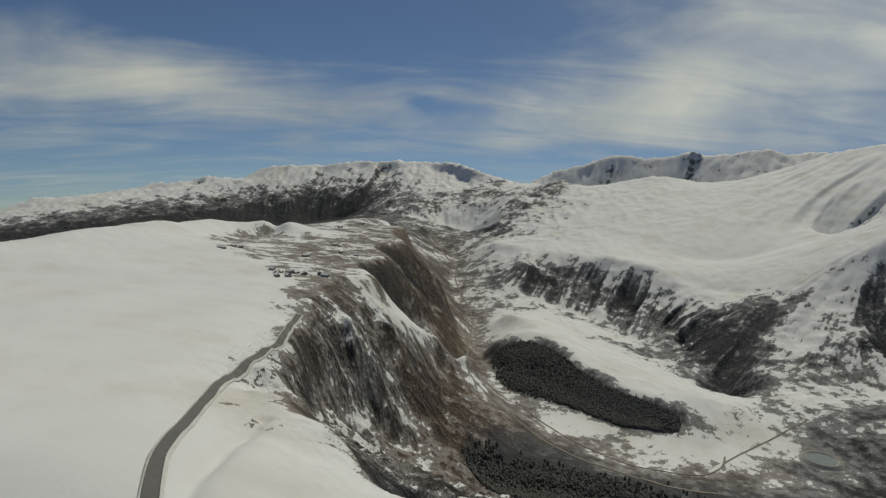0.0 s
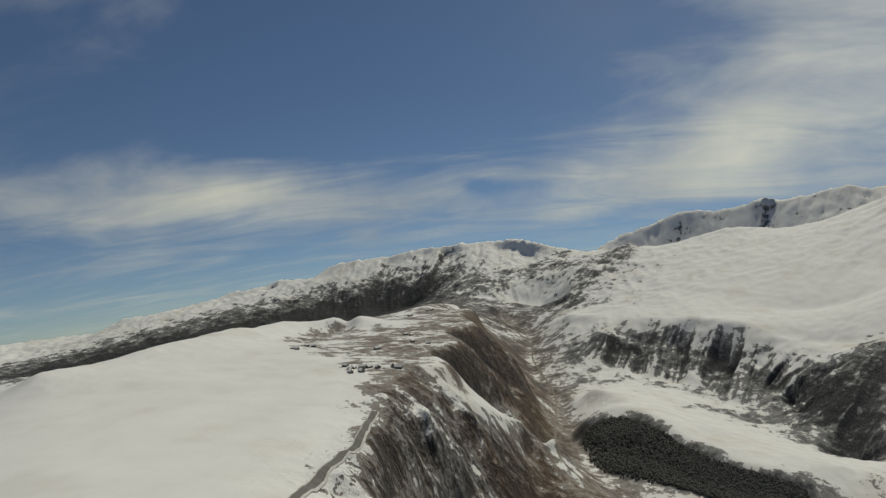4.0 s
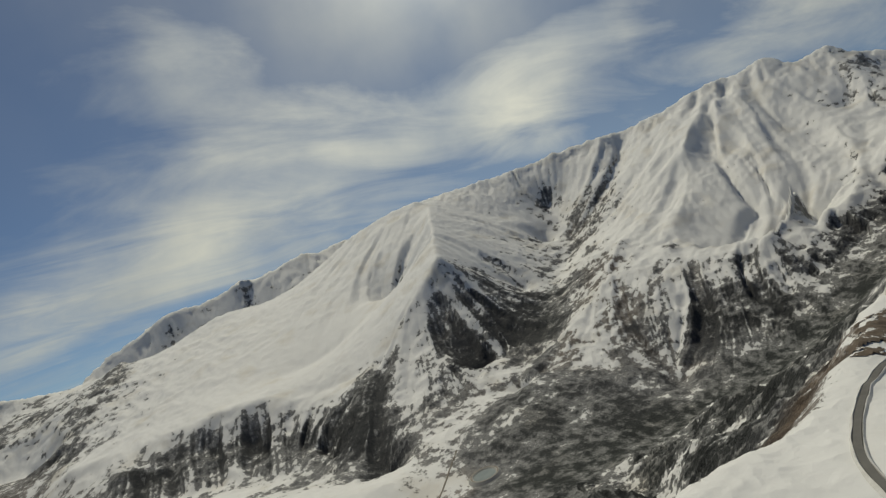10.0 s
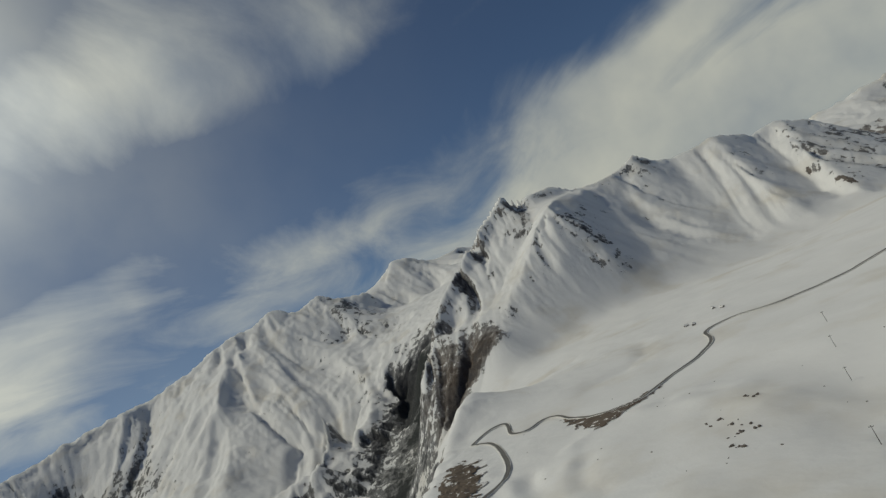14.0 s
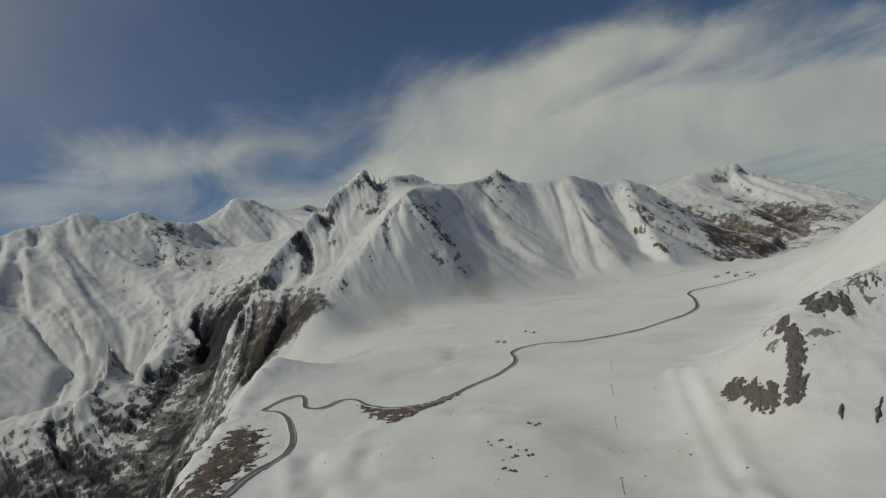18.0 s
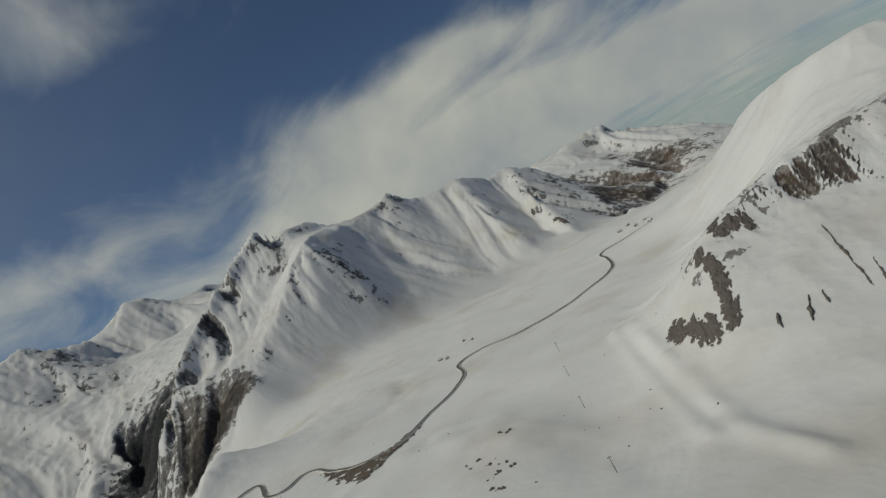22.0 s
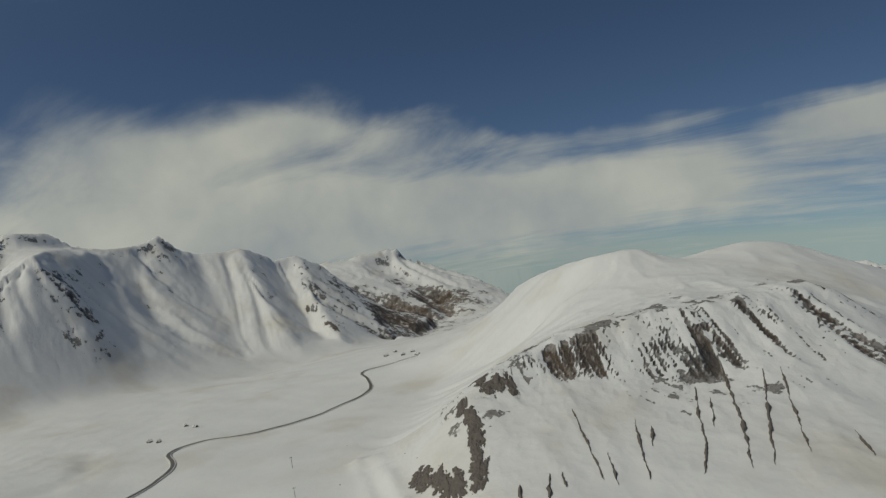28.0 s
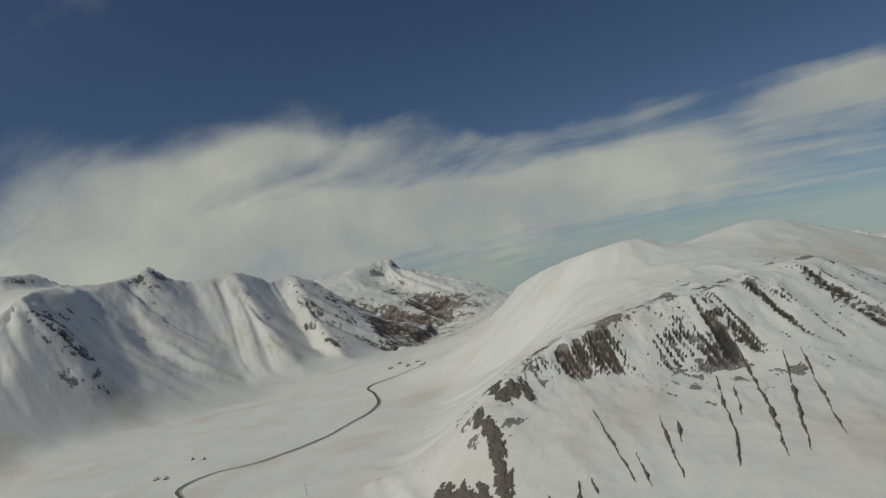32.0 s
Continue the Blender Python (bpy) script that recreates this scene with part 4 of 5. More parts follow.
def shape_land():
    """Heights and ground cover on the rings of the mesh."""
    marks = line_marks()
    base = stretch(marks, marks[:, 2], CELLS, 60.0, 70)
    cover, brown, flute, streak, rugged, soft = (stretch(marks, marks[:, 3 + k], CELLS // 4, 8.0, 60) for k in range(6))
    who = np.stack([stretch(marks, (marks[:, 9] == k) * 1.0, CELLS // 8, 8.0, 60) for k in range(len(BODIES))]).argmax(0)
    base = blurred(base, 2)
    round_off = np.repeat(np.repeat(np.clip(soft, 0, 1), 4, 0), 4, 1)
    round_off = blurred(round_off, 6)
    base = base + (blurred(base, 26) - base) * np.clip(1.25 * round_off, 0, 1)
    ang = np.radians(np.concatenate([np.arange(-55, 185, FINE), np.arange(185, 305, 1.0)]))
    rad = np.concatenate([[0.3], np.geomspace(3, 58, 40), np.geomspace(60, 4780, RINGS)])
    A, R_ = np.meshgrid(ang, rad)
    X, Y = CX + R_ * np.sin(A), CY + R_ * np.cos(A)
    Z = sample(base, X, Y)
    C, B, F, S, U, soft = (sample(a, X, Y) for a in (cover, brown, flute, streak, rugged, soft))
    cell = SPAN / who.shape[0]
    owner = who[np.clip(((X + SPAN / 2) / cell).astype(int), 0, who.shape[0] - 1), np.clip(((Y + SPAN / 2) / cell).astype(int), 0, who.shape[0] - 1)]
    # the fall line, in steps of the rings
    lift = blurred(Z + U * 0.4 * crags(X + 900, Y + 300, 260, 11, 3), 6)
    dr, da = np.gradient(rad), np.gradient(ang)
    gr, ga = np.gradient(lift, axis=0) / dr[:, None], np.gradient(lift, axis=1) / (R_ * da[None, :])
    fall = np.hypot(gr, ga) + 1e-6
    pace = 0.0045 * R_
    di, dj = (gr / fall * pace / dr[:, None]).astype(np.float32), (ga / fall * pace / (R_ * da[None, :])).astype(np.float32)
    rng_ = np.random.RandomState(7)
    dots = rng_.normal(0, 1, Z.shape).astype(np.float32)
    rake = drawn_downhill(dots, di, dj, 9, 1.0)
    wide = blurred(rng_.normal(0, 1, Z.shape), 16).astype(np.float32)
    wash = drawn_downhill(wide / wide.std(), di, dj, 30, 1.2)
    steep = np.clip((fall - 0.18) / 0.35, 0, 1)
    size = np.minimum(R_, 3500.0)
    Z = Z + F * steep * size * (0.013 * np.clip(wash, -1.6, 1.6) - 0.016 * np.abs(wash) + 0.0022 * np.clip(rake, -2, 2))
    edge = 1 - 0.75 * np.clip(soft, 0, 1)
    Z = Z + U * edge * (0.8 * crags(X + 900, Y + 300, 230, 11) + 0.7 * crags(X, Y, 66, 31, 4))
    Z = Z + 0.4 * grain(X / 37, Y / 37, 5) + np.clip(soft, 0, 1) * (1.8 * grain(X / 120, Y / 75, 8) + 2.2 * grain(X / 260 + 4, Y / 190, 9))
    near = R_[:, 0] < 1300
    for way, wide_, high in FOLDS:
        d = line_field(X[near], Y[near], smooth_line([(x, y, 0) for x, y in way]))[0]
        Z[near] += high * np.exp(-(d / wide_) ** 2) * (0.8 + 0.5 * grain(X[near] / 40, Y[near] / 40, 21))
    drawn = np.clip(S, 0, 2) * steep
    return {"ang": ang, "rad": rad, "X": X, "Y": Y, "Z": Z, "cover": C, "brown": B, "rugged": U, "streak": drawn, "wash": wash, "rake": rake, "owner": owner}


LAND = shape_land()


def land(px, py):
    """Height and snow cover of the mesh at places of the plan."""
    px, py = np.asarray(px, float), np.asarray(py, float)
    d = np.hypot(px - CX, py - CY)
    a = np.degrees(np.arctan2(px - CX, py - CY))
    a = np.where(a < -55, a + 360, a)
    n = len(LAND["ang"])
    j = np.interp(a, np.degrees(LAND["ang"]), np.arange(n))
    i = np.interp(d, LAND["rad"], np.arange(len(LAND["rad"])))
    i0, j0 = np.minimum(i.astype(int), len(LAND["rad"]) - 2), np.minimum(j.astype(int), n - 2)
    u, v = i - i0, j - j0
    out = []
    for key in ("Z", "cover"):
        f = LAND[key]
        out.append((f[i0, j0] * (1 - u) + f[i0 + 1, j0] * u) * (1 - v) + (f[i0, j0 + 1] * (1 - u) + f[i0 + 1, j0 + 1] * u) * v)
    return out


BODY_TAGS = {
    "plateau": ("ground", "smooth snow-covered plateau and shelf above the gorge", "snowfield"),
    "valley": ("valley_floor", "snow-patched brown valley floor with dark forest", "valley"),
    "gorge_cliff": ("cliff", "brown turf and grey crags with snow gullies above the gorge", "cliff"),
    "summit": ("mountain", "pointed snowy mountain with a dark shaded face", "mountain"),
    "far_range": ("mountain_range", "distant snow-capped range with dark lower slopes", "mountain range"),
    "south_range": ("mountain_range", "distant jagged white range on the horizon", "mountain range"),
    "white_mountain": ("mountain", "broad white mountain with a dark forested foot", "mountain"),
    "cone": ("mountain", "distant fluted white cone-shaped mountain", "mountain"),
    "rocky_peak": ("mountain", "sharp snowy peak with a brown rocky flank", "mountain"),
    "pass_peak": ("mountain", "distant snowy peak with brown slopes over the pass", "mountain"),
    "far_east": ("mountain_range", "distant snowy hills on the horizon", "mountain range"),
    "band_mountain": ("mountain", "rounded white mountain with a streaked brown rock band", "mountain"),
}


def build_land():
    """One sheet of land, finer near the middle, laid out in bodies that meet edge to edge."""
    ang, rad = LAND["ang"], LAND["rad"]
    na, nr = len(ang), len(rad)
    co = np.stack([LAND["X"], LAND["Y"], LAND["Z"]], -1).reshape(-1, 3)
    i = np.arange(nr - 1)[:, None] * na + np.arange(na)[None, :]
    j = np.arange(nr - 1)[:, None] * na + (np.arange(na)[None, :] + 1) % na
    quads = np.stack([i, i + na, j + na, j], -1).reshape(-1, 4)
    owner = LAND["owner"].ravel()[quads[:, 0]]
    looks = {key: LAND[key].ravel().astype(np.float32) for key in ("cover", "brown", "streak", "wash", "rake")}
    looks["rugged"] = np.clip(LAND["rugged"].ravel() / 16, 0.012, 1.5).astype(np.float32)
    for k, body in enumerate(BODIES):
        mine = quads[owner == k]
        if not len(mine):
            continue
        used, faces = np.unique(mine, return_inverse=True)
        faces = faces.reshape(-1).astype(np.int32)
        name, label, category = BODY_TAGS[body]
        me = bpy.data.meshes.new(name)
        me.vertices.add(len(used)); me.vertices.foreach_set("co", co[used].ravel())
        me.loops.add(len(faces)); me.loops.foreach_set("vertex_index", faces)
        me.polygons.add(len(mine))
        me.polygons.foreach_set("loop_start", np.arange(0, len(faces), 4, dtype=np.int32))
        me.polygons.foreach_set("use_smooth", np.ones(len(mine), bool))
        me.update(calc_edges=True)
        for key, values in looks.items():
            me.attributes.new(key, "FLOAT", "POINT").data.foreach_set("value", values[used])
        me.materials.append(GROUND)
        tagged(new(name, me), label, category, kind="structure")


build_land()

# ---- places of the smaller things on the plan ----
SPOTS = {
    'west': [(-123, 232), (-131, 251), (-148, 298), (-156, 340), (-172, 424), (-182, 485), (-183, 549), (-178, 638), (-188, 726), (-191, 782)],
    'pond': [(816, 1145)],
    'roadA': [(-26, 2957), (65, 2705), (69, 2447), (120, 2050), (95, 1717), (82, 1500), (80, 1341), (112, 1290), (165, 1240), (216, 1166), (278, 1096), (381, 1036), (459, 997), (533, 981)],
    'roadB': [(200, 1363), (256, 1251), (316, 1163), (391, 1093), (471, 1067), (529, 1066), (585, 1100), (610, 1140)],
    'track': [(872, 1295), (762, 1224), (658, 1159), (598, 1116)],
    'pylon': [(357, -62), (495, -133), (573, -174), (667, -226)],
    'huts': [(1048, -199), (1028, -206), (1086, -269), (1058, -274)],
    'rocks': [(482, -30), (466, -30), (504, -21), (462, -18), (437, -8), (526, -68)],
    'village': [(-267, 990), (-276, 1043), (-309, 1030), (-232, 1040), (-473, 1230), (-457, 1294), (-296, 1280), (-260, 1530), (-225, 1406), (-367, 2048), (-314, 2230)],
    'edge': [(703, 193), (769, 216), (739, 235), (669, 243), (604, 251), (567, 261), (515, 261), (493, 233), (524, 235), (550, 218), (597, 203), (635, 194)],
    'cut': [(791, 79), (719, 69), (648, 60), (643, 46), (677, 14), (717, -22), (760, -55), (724, 0), (724, 41)],
    'crags': [(2116, -1166), (1905, -1137), (1939, -1139)],
    'pass': [(1166, -773), (1099, -769), (1174, -808), (1040, -760), (1093, -794)],
    'rib': [(478, -345), (459, -350), (446, -354), (462, -338), (468, -303), (445, -291), (436, -284), (425, -274), (413, -259), (400, -246), (435, -232), (408, -227), (466, -234), (453, -232), (420, -225), (390, -235)],
    'pass_road': [(226, 166), (244, 164), (265, 170), (297, 191), (336, 206), (396, 218), (462, 222), (532, 215), (585, 196), (622, 167), (690, 162), (815, 178), (855, 209), (890, 187), (898, 153), (835, 150), (812, 128), (842, 104), (827, 82), (774, 66), (722, 36), (716, -8), (772, -58), (815, -120), (858, -165), (930, -186), (945, -228), (903, -290), (893, -380), (905, -455), (918, -505), (950, -556), (1015, -600), (1068, -625), (1084, -660), (1050, -718), (1018, -742)],
    'streaks': [[(292, -502), (272, -459), (249, -414), (228, -363)], [(267, -529), (251, -482), (231, -421), (216, -378)], [(255, -543), (238, -502), (217, -451), (200, -411)], [(311, -470), (293, -428), (267, -376), (252, -334)], [(327, -375), (313, -353), (295, -326), (281, -305)], [(311, -373), (298, -347)], [(377, -354), (355, -332), (331, -309), (307, -284)], [(322, -317), (296, -285)], [(337, -273), (324, -258)], [(344, -266), (324, -236)], [(356, -243), (341, -226)], [(183, -475), (162, -434)], [(291, -453), (270, -404)], [(304, -521), (272, -459)]],
}


def part(name, bm, mat, parent=None, label=""):
    me = bpy.data.meshes.new(name)
    bm.to_mesh(me)
    bm.free()
    me.materials.append(mat)
    ob = new(name, me)
    if parent is not None:
        ob.parent = parent
    return tagged(ob, label)


def ground_at(x, y):
    return float(land(np.array([x]), np.array([y]))[0][0])


def thing(name, x, y, z, turn, label, category, group=""):
    ob = new(name)
    ob.matrix_basis = pose(x, y, z, rz=turn)
    ob.empty_display_size = 2
    return tagged(ob, label, category, group)


def box(bm, x0, y0, z0, x1, y1, z1, bevel=0.0):
    got = bmesh.ops.create_cube(bm, size=1, matrix=Matrix.Translation(((x0 + x1) / 2, (y0 + y1) / 2, (z0 + z1) / 2)) @ Matrix.Diagonal((x1 - x0, y1 - y0, z1 - z0, 1)))
    if bevel:
        edges = list({e for v in got["verts"] for e in v.link_edges})
        bmesh.ops.bevel(bm, geom=edges, offset=bevel, segments=1, affect="EDGES")
    return bm


# ---- roads, tracks and water ----
def soft_way(points, gap=6.0):
    """A way on the plan, resampled at even steps, with its sideways direction."""
    p = smooth_line([(x, y, 0) for x, y in points], 12)[:, :2]
    d = np.concatenate([[0], np.cumsum(np.hypot(*np.diff(p, axis=0).T))])
    s = np.linspace(0, d[-1], max(3, int(d[-1] / gap)))
    q = np.stack([np.interp(s, d, p[:, 0]), np.interp(s, d, p[:, 1])], -1)
    for _ in range(4):
        q[1:-1] = 0.25 * q[:-2] + 0.5 * q[1:-1] + 0.25 * q[2:]
    t = np.gradient(q, axis=0)
    t /= np.linalg.norm(t, axis=1)[:, None] + 1e-9
    return q, np.stack([-t[:, 1], t[:, 0]], -1)


def band(name, points, section, mat, parent=None, label="", wobble=0.0, seed=0):
    """A strip laid along a way; section: (offset across, height over the land) from side to side."""
    q, side = soft_way(points)
    mid = land(q[:, 0], q[:, 1])[0]
    bm = bmesh.new()
    rows = []
    for off, up in section:
        jig = wobble * grain(np.arange(len(q)) * 0.23, np.full(len(q), off), seed)
        at = q + side * (off + jig)[:, None]
        z = 0.35 * mid + 0.65 * land(at[:, 0], at[:, 1])[0] + up + 0.4 * wobble * (up > 1.2) * jig
        rows.append([bm.verts.new((x, y, h)) for (x, y), h in zip(at, z)])
    for a, b in zip(rows, rows[1:]):
        for k in range(len(q) - 1):
            bm.faces.new((a[k], a[k + 1], b[k + 1], b[k]))
    bmesh.ops.recalc_face_normals(bm, faces=bm.faces)
    return part(name, bm, mat, parent, label)


def road(points, label, half=3.2):
    base = band("road", points, [(-half - 0.4, 0.2), (-half, 1.4), (half, 1.4), (half + 0.4, 0.2)], ASPHALT)
    tagged(base, label, "road", kind="structure")
    for sgn in (-1, 1):
        at = sgn * half
        band("snow_bank", points, [(at + sgn * 0.2, 0.4), (at + sgn * 0.6, 1.7), (at + sgn * 1.1, 1.6), (at + sgn * 2.2, 0.1)], BANK, base,
             "low ploughed snow bank", wobble=0.7, seed=3 + sgn)


road(SPOTS["pass_road"], "winding asphalt mountain road cleared between snow banks", 2.1)
road(SPOTS["west"], "grey asphalt road along the plateau edge", 3.6)
for key, half, label in (("roadA", 2.4, "pale dirt road through the valley"), ("roadB", 1.5, "narrow dirt track beside the valley road"), ("track", 1.4, "pale track up to the foot of the mountain")):
    tagged(band("dirt_road", SPOTS[key], [(-half - 0.6, 0.3), (-half, 1.2), (half, 1.2), (half + 0.6, 0.3)], TRACK, wobble=0.8), label, "dirt road", kind="structure")


def reservoir(x, y, radius):
    """A round basin behind an earth bank."""
    z = ground_at(x, y) + 4
    top = thing("reservoir", x, y, z, 0, "round grey-green reservoir behind a pale bank", "reservoir")
    for name, rings, mat, label in (
            ("water", [(0.0, 0.0), (radius * 0.5, 0.0), (radius * 0.9, 0.0)], WATER, "still grey-green water"),
            ("bank", [(radius * 0.88, -0.6), (radius, 2.4), (radius + 5, 2.6), (radius + 16, -9.0)], CONCRETE, "pale sloping bank"),
            ("ring_track", [(radius + 1.2, 2.75), (radius + 4.2, 2.8)], TRACK, "narrow track on the bank")):
        bm = bmesh.new()
        loops = []
        for r, h in rings:
            loops.append([bm.verts.new((r * math.cos(k * math.tau / 56) * 1.05, r * math.sin(k * math.tau / 56) * 0.95, h)) for k in range(56)] if r > 0 else [bm.verts.new((0, 0, h))])
        for a, b in zip(loops, loops[1:]):
            for k in range(56):
                bm.faces.new([a[k], a[(k + 1) % 56], b[(k + 1) % 56], b[k]] if len(a) > 1 else [a[0], b[k], b[(k + 1) % 56]])
        bmesh.ops.recalc_face_normals(bm, faces=bm.faces)
        part(name, bm, mat, top, label)


reservoir(SPOTS["pond"][0][0] - 4, SPOTS["pond"][0][1] - 4, 30)


# ---- bare earth and outcrops that break the snow ----
def patch(name, cx, cy, long, wide, turn, high, mat, label, category, seed):
    """A ragged-edged, lumpy sheet of ground with the snow gone from it."""
    bm = bmesh.new()
    nx, ny = 44, 26
    u, v = np.meshgrid(np.linspace(-1, 1, nx), np.linspace(-1, 1, ny), indexing="ij")
    c, s = math.cos(radians(turn)), math.sin(radians(turn))
    px, py = cx + long * u * c - wide * v * s, cy + long * u * s + wide * v * c
    inside = 1 - np.hypot(u, v) + 0.55 * grain(u * 2.6 + seed, v * 1.6, seed) + 0.3 * grain(u * 7 + seed, v * 4, seed + 3)
    z = land(px, py)[0] + 0.5 + high * np.clip(inside, -0.4, 0.8) * (0.7 + 0.6 * crags(px, py, 12, seed, 3))
    grid = [[bm.verts.new((px[i, j], py[i, j], z[i, j])) for j in range(ny)] for i in range(nx)]
    for i in range(nx - 1):
        for j in range(ny - 1):
            if inside[i, j] > 0.12:
                bm.faces.new((grid[i][j], grid[i + 1][j], grid[i + 1][j + 1], grid[i][j + 1]))
    bmesh.ops.delete(bm, geom=[v for v in bm.verts if not v.link_faces], context="VERTS")
    bmesh.ops.recalc_face_normals(bm, faces=bm.faces)
    return tagged(part(name, bm, mat), label, category)


def bare_patch(name, corners, high, mat, label, category, seed, ragged=9.0, step=2.6):
    """Ground with the snow gone inside a corner-to-corner outline, with a ragged edge."""
    c = np.array(corners, float)
    xs, ys = np.arange(c[:, 0].min() - 12, c[:, 0].max() + 12, step), np.arange(c[:, 1].min() - 12, c[:, 1].max() + 12, step)
    px, py = np.meshgrid(xs, ys, indexing="ij")
    ring = np.vstack([np.c_[c, np.zeros(len(c))], [[*c[0], 0]]])
    depth = line_field(px, py, ring)[0]
    odd = np.zeros(px.shape, bool)
    for (ax, ay, _), (bx, by, _) in zip(ring, ring[1:]):
        if ay != by:
            odd ^= ((ay > py) != (by > py)) & (px < (bx - ax) * (py - ay) / (by - ay) + ax)
    depth = np.where(odd, depth, -depth) + ragged * (grain(px / 17, py / 17, seed) + 0.7 * grain(px / 7, py / 7, seed + 1))
    z = land(px, py)[0] + 0.6 + high * np.clip(depth / 12, -0.1, 1) * (0.6 + crags(px, py, 13, seed, 3))
    bm = bmesh.new()
    grid = [[bm.verts.new((px[i, j], py[i, j], z[i, j])) for j in range(len(ys))] for i in range(len(xs))]
    for i in range(len(xs) - 1):
        for j in range(len(ys) - 1):
            if depth[i, j] > 0:
                bm.faces.new((grid[i][j], grid[i + 1][j], grid[i + 1][j + 1], grid[i][j + 1]))
    bmesh.ops.delete(bm, geom=[v for v in bm.verts if not v.link_faces], context="VERTS")
    return tagged(part(name, bm, mat), label, category)


def rock_streak(points, wide, seed):
    """A thin rock rib running down the slope, pointed at both ends."""
    q, side = soft_way(points, 1.3)
    u = np.linspace(0, 1, len(q))
    half = wide * np.sin(np.pi * np.clip(0.04 + u * 0.92, 0, 1)) ** 0.7 * np.clip(0.7 + 0.8 * grain(u * len(q) / 11, u, seed) + 0.35 * grain(u * len(q) / 3.5, u, seed + 7), 0.06, 2)
    shift = 1.2 * grain(u * len(q) / 16, u + 5, seed + 1) + 0.7 * grain(u * len(q) / 4, u + 5, seed + 2)
    bm = bmesh.new()
    rows = []
    for off, up in ((-1, 0.2), (-0.4, 1.5), (0.3, 1.9), (1, 0.2)):
        at = q + side * (off * half + shift)[:, None]
        z = land(at[:, 0], at[:, 1])[0] + 0.5 + up * np.clip(half / wide, 0.2, 1)
        rows.append([bm.verts.new((x, y, h)) for (x, y), h in zip(at, z)])
    for a, b in zip(rows, rows[1:]):
        for k in range(len(q) - 1):
            bm.faces.new((a[k], b[k], b[k + 1], a[k + 1]))
    tagged(part("rock_streak", bm, STONE), "thin brown rock streak running down the snowy slope", "rock", "rock streaks below the band")


bare_patch("road_cutting", SPOTS["cut"], 1.0, EARTH, "bare brown bank below the road bend", "earth bank", 4)
bare_patch("rock_outcrop", SPOTS["edge"], 2.5, EARTH, "brown crag at the lip of the plateau", "outcrop", 9, 13)
for k, way in enumerate(SPOTS["streaks"]):
    rock_streak(way, 1.8 if k < 4 else 1.2 + 0.5 * (k * 7 % 4) / 3, 60 + k)
for k, (x, y) in enumerate(SPOTS["rib"]):
    patch("rock_outcrop", x, y, 13 + 4 * (k % 3), 6 + 2 * (k % 2), 118 + 11 * (k % 3), 2.5, STONE, "dark brown rock rib sticking out of the snow", "outcrop", 40 + k)["group"] = "rocks on the white mountain's rib"

for k, (x, y) in enumerate(SPOTS["crags"]):
    patch("rock_outcrop", x, y, 20 + 6 * (k % 3), 9 + 3 * (k % 2), -15 + 12 * (k % 3), 4, STONE, "dark rock breaking through the snow of a steep peak", "outcrop", 140 + k)["group"] = "rocks on the snowy peak"


def boulder(x, y, size, seed):
    bm = bmesh.new()
    bmesh.ops.create_icosphere(bm, subdivisions=2, radius=1)
    for v in bm.verts:
        n = noise.noise(v.co * 1.3 + Vector((seed, 0, 0))) + 0.5 * noise.noise(v.co * 3.1 + Vector((0, seed, 0)))
        v.co *= 1 + 0.42 * n
        v.co = Vector((v.co.x * size * 1.5, v.co.y * size, max(v.co.z, -0.35) * size * 0.7))
    ob = part("boulder", bm, STONE)
    ob.matrix_basis = pose(x, y, ground_at(x, y) + 0.15 * size, rz=seed * 47)
    return tagged(ob, "dark weathered boulder lying in the snow", "boulder", "boulders in the snow")


rng = random.Random(5)
for x, y in SPOTS["rocks"]:
    for k in range(4):
        boulder(x + rng.uniform(-9, 9), y + rng.uniform(-7, 7), rng.uniform(0.5, 1.7), rng.randint(0, 900))
for k in range(34):
    a, d = radians(rng.uniform(85, 128)), rng.uniform(330, 780)
    boulder(24 + d * math.sin(a), 95 + d * math.cos(a), rng.uniform(0.35, 0.8), rng.randint(0, 900))


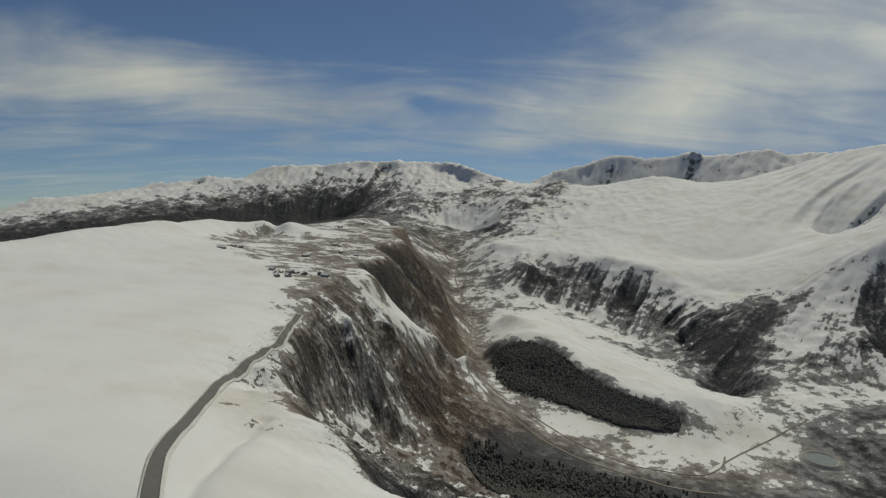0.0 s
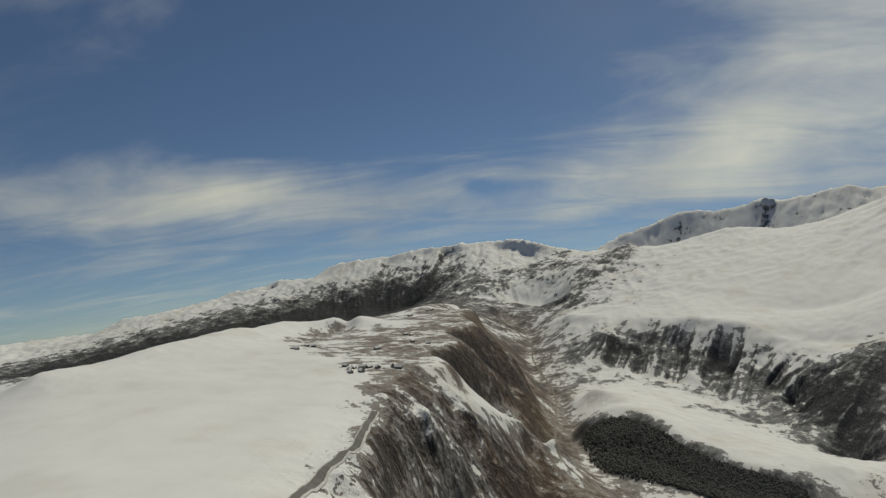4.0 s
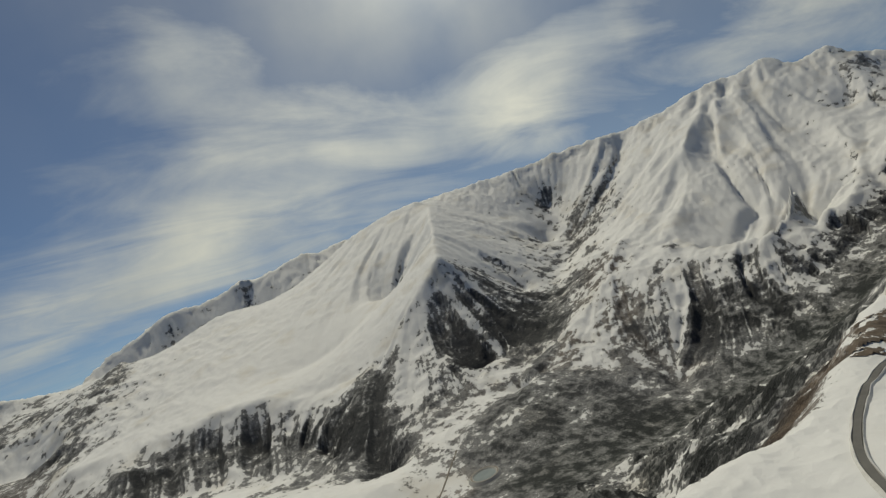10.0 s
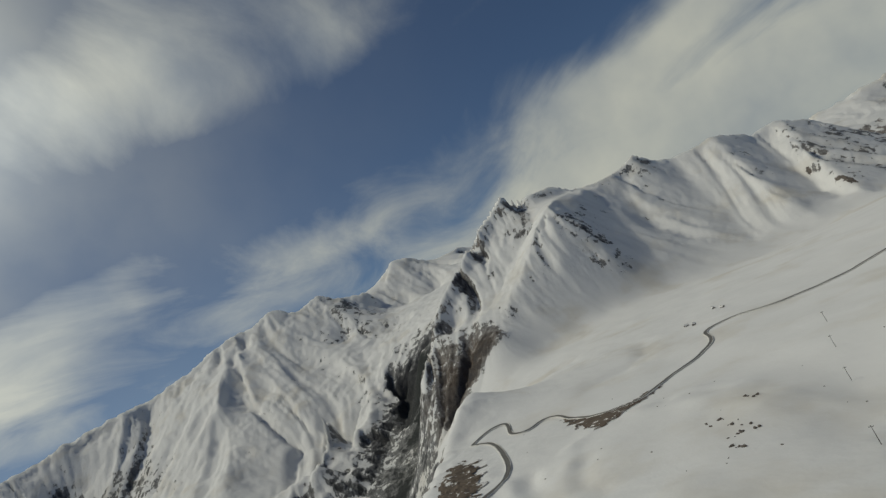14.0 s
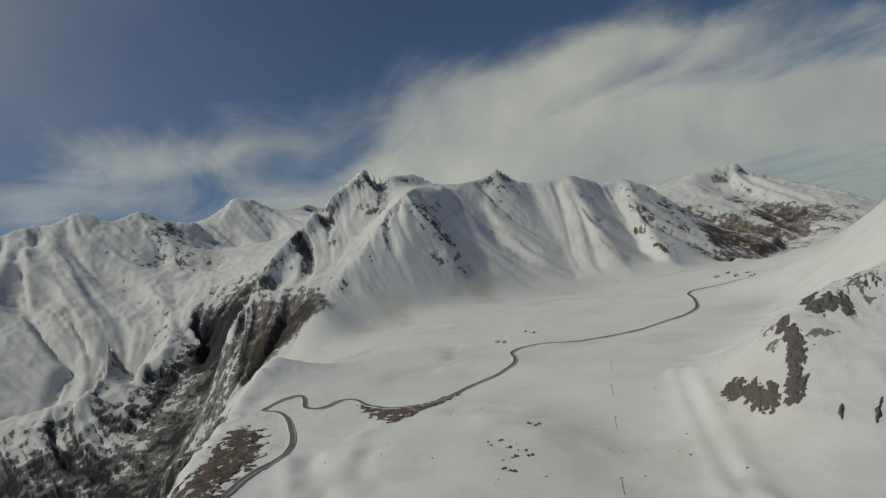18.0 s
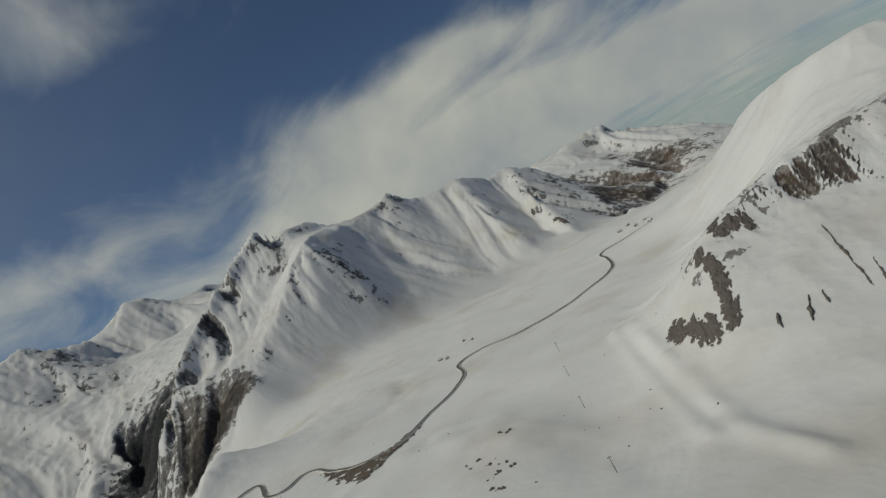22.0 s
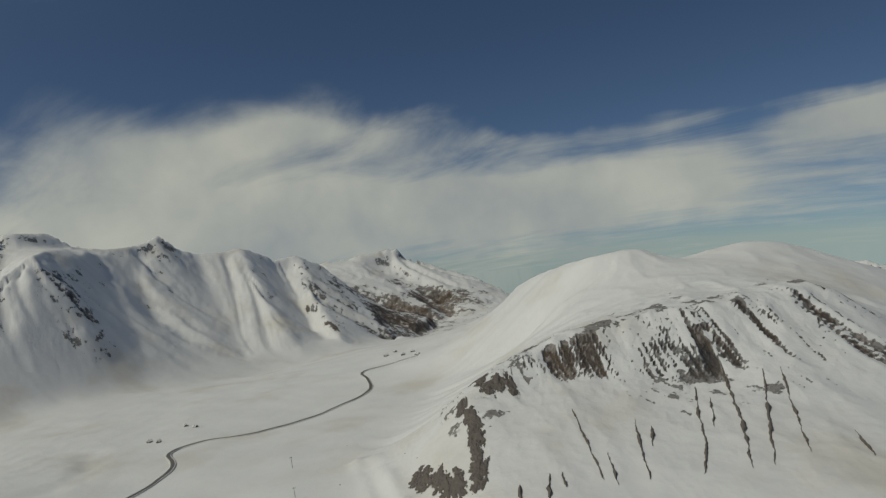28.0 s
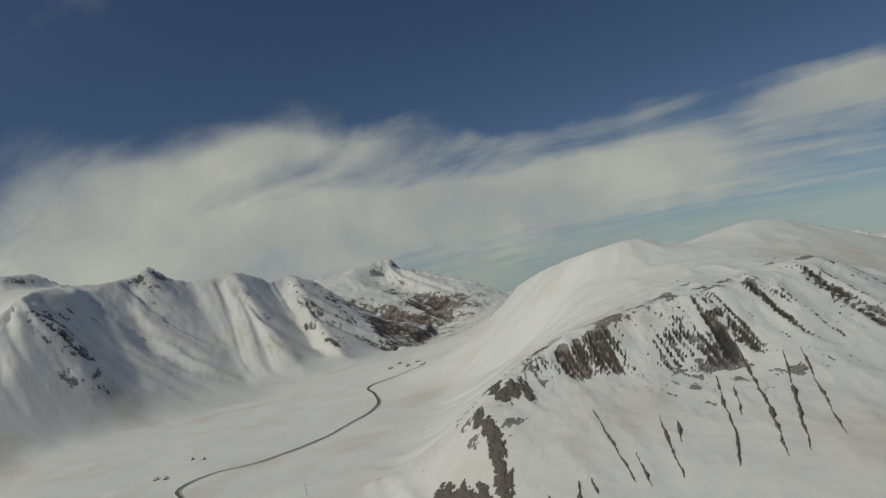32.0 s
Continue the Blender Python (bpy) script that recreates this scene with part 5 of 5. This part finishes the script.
# ---- huts and village houses ----
def house(x, y, turn, wide, deep, high, label, group):
    top = thing("house", x, y, ground_at(x, y) - 0.4, turn, label, "house", group)
    part("wall", box(bmesh.new(), -wide / 2, -deep / 2, 0, wide / 2, deep / 2, high), WALLS, top)
    bm = bmesh.new()
    eave, ridge = 0.6, high + wide * 0.32
    pts = [(-wide / 2 - eave, high - 0.3), (0, ridge), (wide / 2 + eave, high - 0.3), (wide / 2 + eave, high + 0.2), (0, ridge + 0.6), (-wide / 2 - eave, high + 0.2)]
    ends = [[bm.verts.new((px, py, pz)) for px, pz in pts] for py in (-deep / 2 - eave, deep / 2 + eave)]
    bm.faces.new(ends[0]), bm.faces.new(ends[1][::-1])
    for k in range(6):
        bm.faces.new((ends[0][k], ends[1][k], ends[1][(k + 1) % 6], ends[0][(k + 1) % 6]))
    bmesh.ops.recalc_face_normals(bm, faces=bm.faces)
    roof = part("roof", bm, ROOF_SNOW, top, "snow-covered pitched roof")
    for sgn in (-1, 1):
        for k in range(2):
            y0 = -deep / 4 + k * deep / 2
            pane = part("window", box(bmesh.new(), sgn * wide / 2 - 0.05, y0 - 0.6, 1.2, sgn * wide / 2 + 0.05, y0 + 0.6, 2.5), DARK_GLASS, top)
            part("sill", box(bmesh.new(), sgn * wide / 2 - 0.02, y0 - 0.75, 1.05, sgn * wide / 2 + 0.18, y0 + 0.75, 1.2), TIMBER, pane)
    part("door", box(bmesh.new(), -0.55, deep / 2 - 0.05, 0.3, 0.55, deep / 2 + 0.06, 2.4), TIMBER, top)
    part("chimney", box(bmesh.new(), wide * 0.18, -0.4, ridge - 1.2, wide * 0.18 + 0.7, 0.3, ridge + 1.0), WALLS, roof)


for k, (x, y) in enumerate(SPOTS["huts"]):
    house(x, y, 20 + 30 * k, 5, 7, 2.4, "small grey hut with a snowy roof beside the road", "huts by the road")
for k, (x, y) in enumerate(SPOTS["pass"]):
    house(x, y, 35 * k, 7, 10, 3.2, "low grey house with a snowy roof near the pass", "houses near the pass")
for k, (x, y) in enumerate(SPOTS["village"]):
    for j in range(3 if k < 4 else 2):
        house(x + rng.uniform(-26, 26), y + rng.uniform(-14, 14), rng.uniform(0, 180), rng.uniform(6, 9), rng.uniform(9, 14), rng.uniform(3, 5.5),
              "grey village house with a snowy roof on the plateau", "village on the plateau")


# ---- power poles ----
def power_pole(x, y, turn):
    top = thing("power_pole", x, y, ground_at(x, y) - 0.5, turn, "dark timber power pole with a crossarm on the snowfield", "power pole", "poles across the snowfield")
    bm = bmesh.new()
    bmesh.ops.create_cone(bm, cap_ends=True, segments=8, radius1=0.26, radius2=0.17, depth=13.5, matrix=Matrix.Translation((0, 0, 6.75)))
    part("post", bm, TIMBER, top)
    part("crossarm", box(bmesh.new(), -1.5, -0.12, 12.4, 1.5, 0.12, 12.7, 0.03), TIMBER, top)
    part("brace", box(bmesh.new(), -0.08, -0.3, 10.6, 0.08, 0.3, 11.4), STEEL, top)
    for k in (-1.3, 0.0, 1.3):
        bm = bmesh.new()
        bmesh.ops.create_cone(bm, cap_ends=True, segments=8, radius1=0.1, radius2=0.07, depth=0.5, matrix=Matrix.Translation((k, 0, 12.95 if k else 13.7)))
        part("insulator", bm, STEEL, top, "small grey insulator")


for x, y in SPOTS["pylon"]:
    power_pole(x, y, 60)


# ---- bare woodland on the terrace and the shaded slopes ----
def woodland(name, rows, count, spread, label, seed):
    r = np.random.RandomState(seed)
    curves = [CURVES[n][:, :2] for n in rows]
    verts, faces = [], []
    picks = r.randint(0, len(curves), count)
    for c in picks:
        way = curves[c]
        k = r.randint(0, len(way) - 1)
        t = r.rand()
        p = way[k] * (1 - t) + way[k + 1] * t + r.normal(0, spread, 2)
        verts.append(p)
    at = np.array(verts)
    z, cover = land(at[:, 0], at[:, 1])[:2]
    keep = cover < 0.34
    at, z = at[keep], z[keep]
    size = r.uniform(4.5, 8.5, len(at))
    verts = []
    for (x, y), h, s in zip(at, z, size):
        base = len(verts)
        turn = r.rand() * 6.28
        for ring, (rad, up) in enumerate(((0.16, -0.3), (0.42, 0.35), (0.34, 0.75))):
            for k in range(5):
                a = turn + k * math.tau / 5 + ring * 0.5
                q = rad * s * (0.75 + 0.5 * r.rand())
                verts.append((x + q * math.cos(a), y + q * math.sin(a), h + s * (up + 0.12 * r.rand())))
        verts.append((x, y, h + s * 1.12))
        for ring in (0, 5):
            for k in range(5):
                n1 = (k + 1) % 5
                faces.append((base + ring + k, base + ring + n1, base + ring + 5 + n1, base + ring + 5 + k))
        faces += [(base + 10 + k, base + 10 + (k + 1) % 5, base + 15) for k in range(5)]
    me = bpy.data.meshes.new(name)
    me.from_pydata(verts, [], faces)
    me.materials.append(BARE_WOOD)
    tagged(new(name, me), label, "woodland", kind="stuff")


woodland("woodland", ("forest", "forest_low"), 9000, 26, "dark bare winter woodland on the terrace slope", 3)
woodland("woodland", ("near_wood", "near_wood_edge"), 3200, 22, "dark bare winter woodland on the near valley side", 5)
